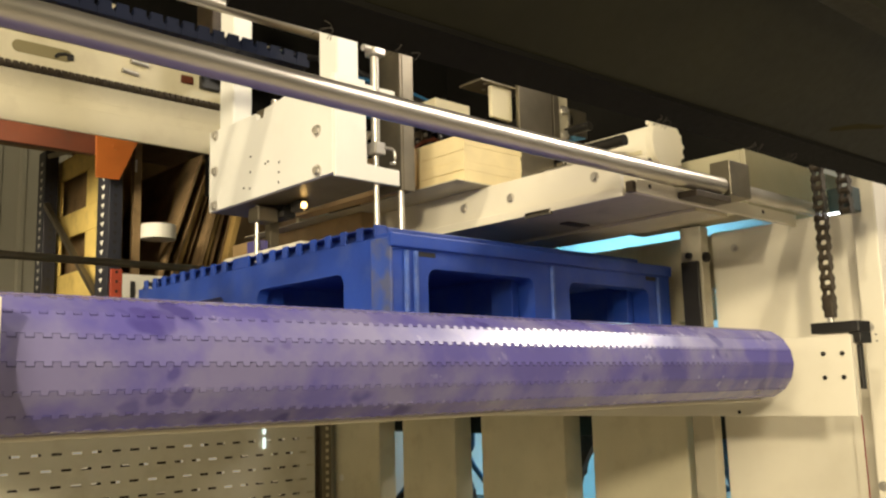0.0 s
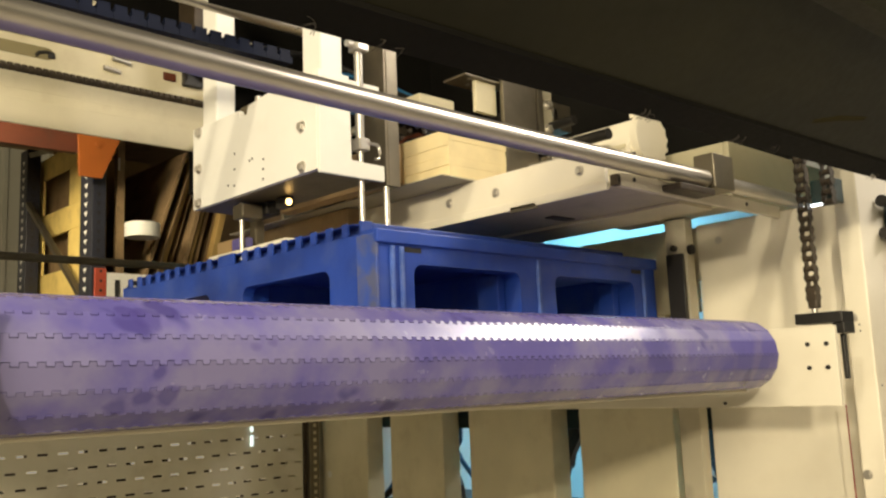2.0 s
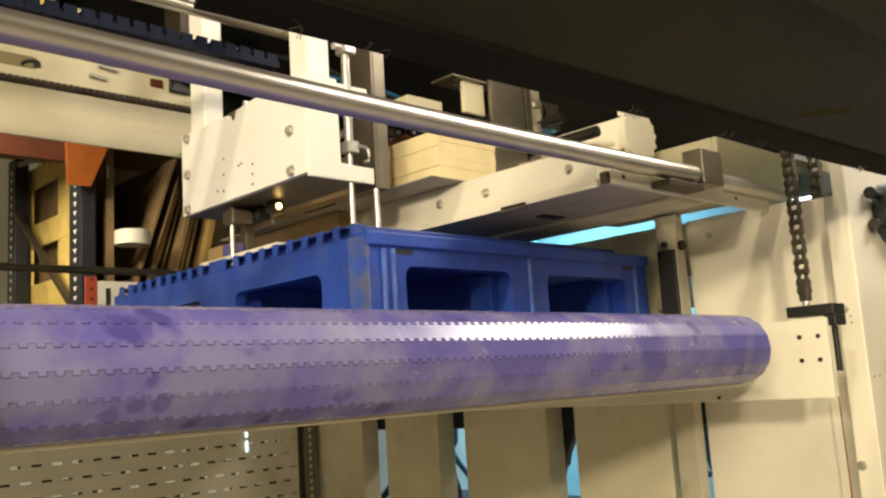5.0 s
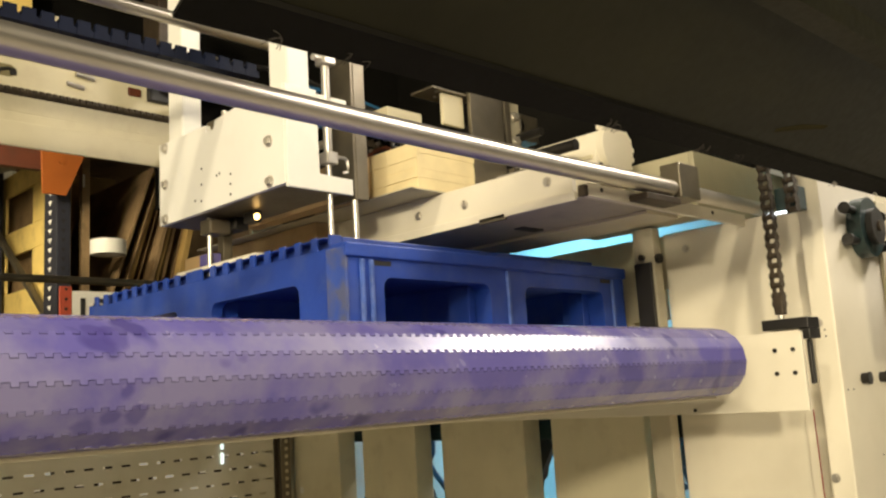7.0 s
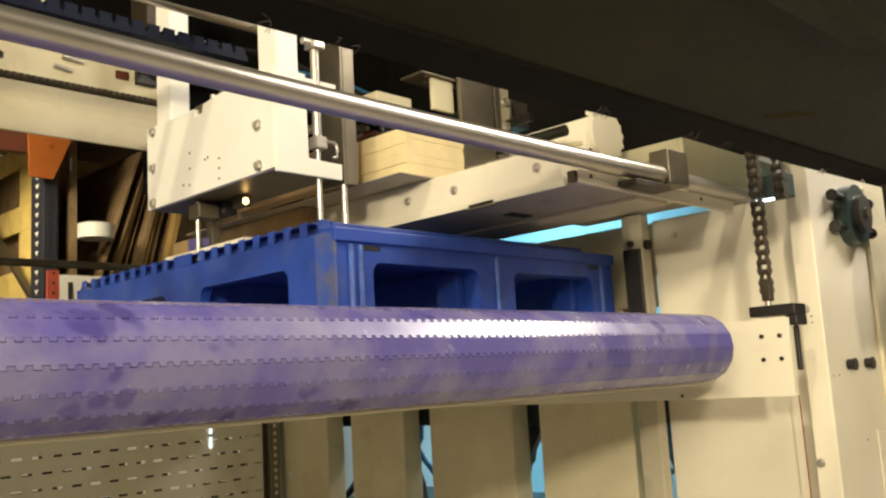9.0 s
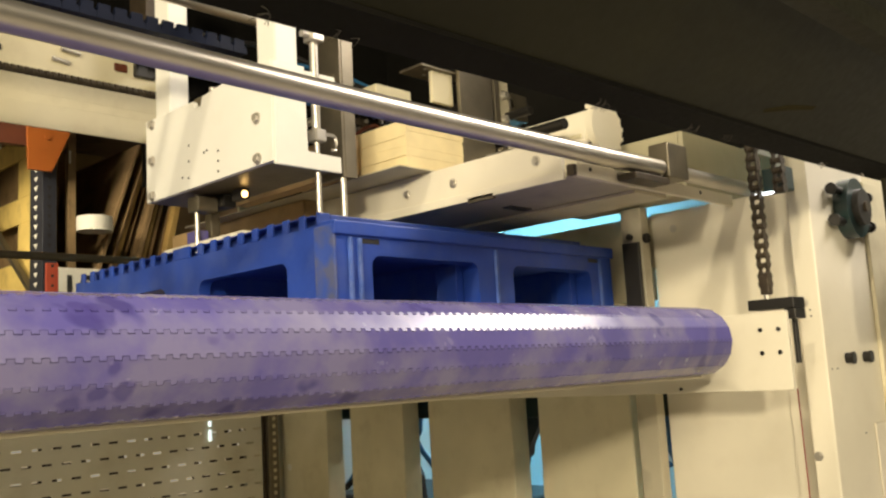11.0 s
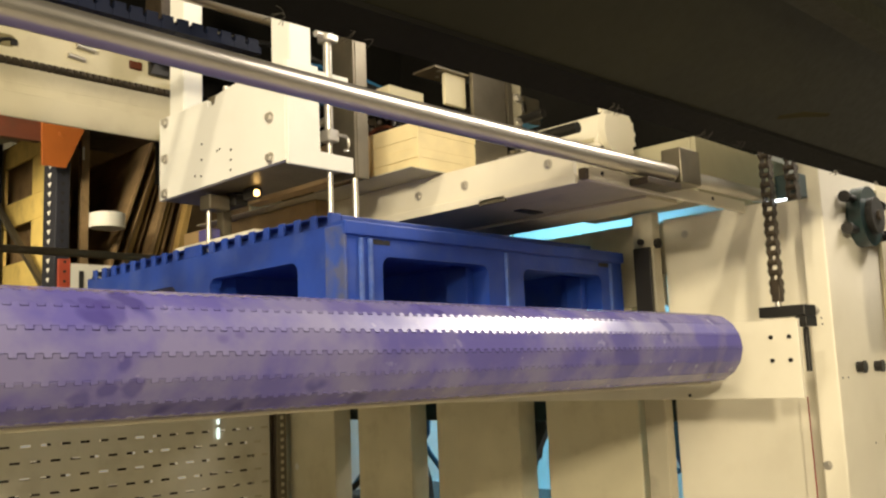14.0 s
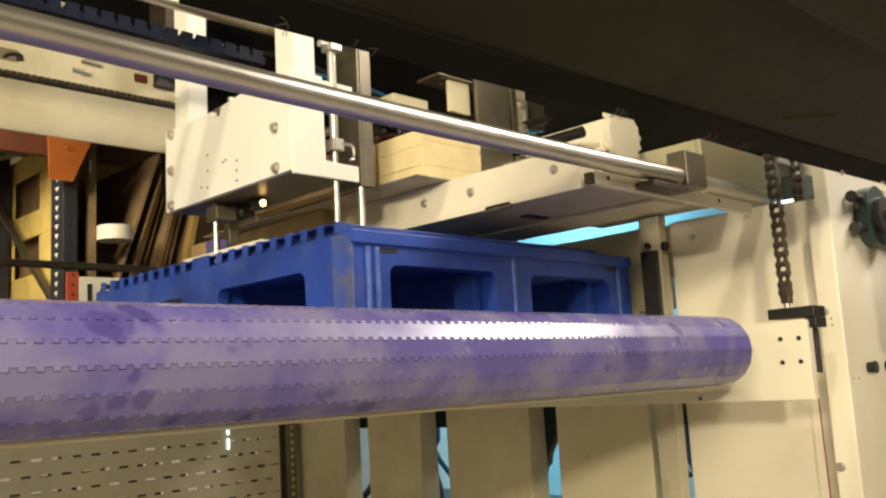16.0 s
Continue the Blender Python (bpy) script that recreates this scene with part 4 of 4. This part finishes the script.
def rack():
    rack_upright(1.872, RY, 0.074, 0.16, 1.565)
    rack_upright(1.845, RY + 0.9, 0.08, 0.12, 1.50)
    b = thing("rack_beam", (2.6, RY, 1.4), "orange pallet rack beam with end bracket", "rack beam")
    # This stretch of the orange beam is coloured darker for shade.
    part("beam", box(-1.5, 1.774, RY - 0.05, RY - 0.002, 1.258, 1.56, 0.003), DARKRED, b, "orange beam coloured dark red for shade")
    part("beam", box(2.031, 4.0, RY - 0.05, RY - 0.002, 1.41, 1.56, 0.003), ORANGE, b)
    part("beam_hook", box(1.775, 2.03, RY - 0.05, RY - 0.002, 1.41, 1.56, 0.003), ORANGE, b)
    part("end_bracket", prism([(1.775, 1.135), (1.765, 1.45), (2.03, 1.45), (1.895, 1.135)], 1, RY - 0.066, RY - 0.0505, 0.001), ORANGE, b)
    part("bracket_button", tube((1.868, RY - 0.075, 1.31), (1.868, RY - 0.0661, 1.31), 0.014), ORANGE, b)
    single("rack_brace", path_tube([(1.85, RY + 0.88, 1.16), (1.90, RY + 0.2, 0.55), (1.92, RY + 0.17, 0.40)], 0.022, 4), GALV, "grey steel brace between rack uprights", "brace")
    single("rack_brace", path_tube([(1.86, RY + 0.88, 1.46), (1.93, RY + 0.17, 1.40)], 0.02, 4), GALV, "grey steel brace between rack uprights", "brace")
    c = thing("plywood_crate", (2.0, 5.2, FLOOR), "plywood crate with rectangular hand holes", "crate")
    # side with two real openings
    for z0, z1 in ((FLOOR, 0.74), (0.955, 1.10), (1.32, 1.45)):
        part("crate_board", box(1.95, 1.968, 4.80, 5.78, z0, z1, 0.003), PLY, c)
    for z0, z1 in ((0.7405, 0.9545), (1.1005, 1.3195)):
        part("crate_stile", box(1.95, 1.968, 4.80, 5.12, z0, z1, 0.002), PLY, c)
        part("crate_stile", box(1.95, 1.968, 5.53, 5.78, z0, z1, 0.002), PLY, c)
    part("crate_back", box(2.02, 2.035, 4.80, 5.78, FLOOR, 1.45, 0.002), DARKPLY, c)
    part("crate_front", box(1.969, 2.012, RY + 0.165, RY + 0.185, FLOOR, 1.40, 0.003), PLY, c)
    for z in (0.70, 1.12):
        part("grip_slot", box(1.944, 1.9495, 4.82, 4.90, z, z + 0.22, 0.002), BLACK, c)
    d = thing("wooden_post", (2.08, RY + 0.1, FLOOR), "dark wooden post beside the crate", "post")
    part("post", box(2.026, 2.07, RY + 0.05, RY + 0.09, FLOOR, 1.42, 0.004), DARKPLY, d)
    part("staple", box(2.03, 2.04, RY + 0.047, RY + 0.0495, 1.22, 1.29, 0), PAPER, d)
    bd = thing("leaning_boards", (2.7, 5.2, FLOOR), "dark wooden boards leaning in a stack", "boards")
    for k in range(9):
        x = 1.50 + k * 0.075 + 0.012 * math.sin(k * 2.1)
        lean = 0.33 - 0.012 * k
        t = 0.022 + 0.008 * (k % 3)
        m = prism([(x, FLOOR), (x + t, FLOOR), (x + t + lean * 2.9, FLOOR + 2.9), (x + lean * 2.9, FLOOR + 2.9 - 0.07 * (k % 2))], 1, RY + 0.12 + 0.02 * (k % 4), RY + 1.0, 0.003)
        part("board", m, (DARKPLY, BOARD, DARKPLY)[(k * 2) % 3], bd)
    single("plywood_sheet", prism([(2.10, FLOOR), (2.14, 1.55), (2.68, 1.55), (2.62, 1.36), (2.22, 0.62), (1.60, FLOOR)], 1, 5.62, 5.65, 0.002), BOARD, "large ochre plywood sheet behind the leaning boards", "plywood")
    single("dark_board", box(2.08, 3.9, RY + 1.1, RY + 1.13, FLOOR, 1.6, 0.004), DARKPLY, "dark wooden board behind the rack", "board")
    single("shelf_deck", box(-1.5, 4.0, RY - 0.001, RY + 1.2, 1.57, 1.60, 0.003), DARKPLY, "dark wooden deck on the rack beam", "shelf")
    single("white_roll", tube((2.148, RY + 0.0, 0.853), (2.148, RY + 0.0, 0.930), 0.092, 32), PAPER, "white tape roll fixed at the boards", "roll", smooth=True)
    r = thing("guide_rail", (0.7, 3.6, FLOOR), "grey round steel rail on posts", "rail")
    part("rail", tube((-1.0, 3.6, 0.549), (2.4, 3.6, 0.555), 0.016, 16), GALV, r, smooth=True)
    for x in (-0.95, 2.37):
        part("rail_post", tube((x, 3.62, FLOOR), (x, 3.62, 0.55), 0.02, 12), GALV, r)
    q = thing("sign_stand", (2.2, RY - 0.05, FLOOR), "white sign with a black number beside a red plate", "sign")
    part("red_plate", box(1.868, 1.928, RY - 0.062, RY - 0.045, FLOOR, 0.665, 0.002), REDSIGN, q, "red painted upright plate")
    for k in range(8):
        part("plate_hole", tube((1.898, RY - 0.064, 0.3 + 0.05 * k), (1.898, RY - 0.0615, 0.3 + 0.05 * k), 0.008, 8), BLACK, q)
    s = part("sign_sheet", box(1.929, 2.45, RY - 0.060, RY - 0.050, 0.36, 0.645, 0.002), PAPER, q)
    cu = bpy.data.curves.new("sign_text", "FONT")
    cu.body, cu.size, cu.extrude, cu.offset = "10", 0.19, 0.001, 0.003
    me = bpy.data.meshes.new_from_object(new("sign_text", cu))
    bpy.data.objects.remove(bpy.data.objects["sign_text"])
    me.materials.append(INK)
    t = new("digit", me)
    t.parent = q
    t.matrix_basis = pose(1.937 - 2.2, -0.012, 0.475 - FLOOR, 90, 0, 0)


rack()


# ---- cold-lit room beyond the slats ----
def cold_room():
    single("far_panel", box(4.2, 4.26, 2.02, 3.5, FLOOR, 2.6, 0), COLDWALL, "pale wall panel in cold light", "wall", kind="structure")
    single("cross_rail", box(2.47, 2.53, 1.40, 3.15, -0.165, 0.10, 0.004), TEAL, "dark teal steel rail behind the slats", "rail")
    # Partition and roof added to keep the cold light in this room.
    single("partition", box(2.42, 4.199, 3.5, 3.56, FLOOR, 2.6, 0), COLDWALL, "pale partition added to keep cold light off the rack", "wall", kind="structure")
    single("added_roof", box(2.55, 4.26, 1.7, 3.56, 2.605, 2.65, 0), HALLDARK, "unseen dark roof added to keep the cold light in", "roof", kind="structure")
    def hose(points, r, mat, label):
        single("hose", path_tube(points, r), mat, label, "hose", "hoses")
    for k, (y, z) in enumerate(((3.28, -0.42), (3.34, -0.36), (2.78, -0.3), (2.20, -0.24), (1.62, -0.22))):
        pts = [(2.74 + 0.03 * math.sin(j * 0.6 + k), y - 0.14 + 0.28 * j / 11 + 0.05 * math.sin(j * 0.9 + k), z + 0.13 * math.sin(j * 0.55 + k * 1.7)) for j in range(12)]
        if k == 4:
            pts += [(2.75, y + 0.2, z - 0.3), (2.76, y + 0.21, -1.49)]
        hose(pts, 0.015 if k % 2 else 0.011, BLUECABLE if k % 2 == 0 else BLACK, "dark hose looped behind the slats")
    hose([(2.76, 2.95, -0.30), (2.72, 2.86, -0.34), (2.70, 2.80, -0.42), (2.70, 2.78, -0.6), (2.71, 2.74, -1.5)], 0.03, BLACK, "thick black hose behind the slats")
    hose([(2.36, 2.27, 0.17), (2.55, 2.22, 0.02), (2.68, 2.19, -0.06), (2.70, 2.17, -0.14), (2.70, 2.17, -0.2), (2.66, 2.2, -0.30), (2.60, 2.22, -0.6), (2.56, 2.24, -1.49)], 0.04, BLACK, "thick black hose behind the slats")
    single("cable_box", box(2.62, 2.74, 1.55, 1.72, -0.27, -0.17, 0.01), BLUECABLE, "dark blue cable box behind the slats", "box")
    single("floor_unit", box(2.7, 3.3, 2.4, 3.45, FLOOR, -0.52, 0.02), BLACK, "black machine unit on the floor", "machine")


cold_room()


def motions():
    pass


motions()
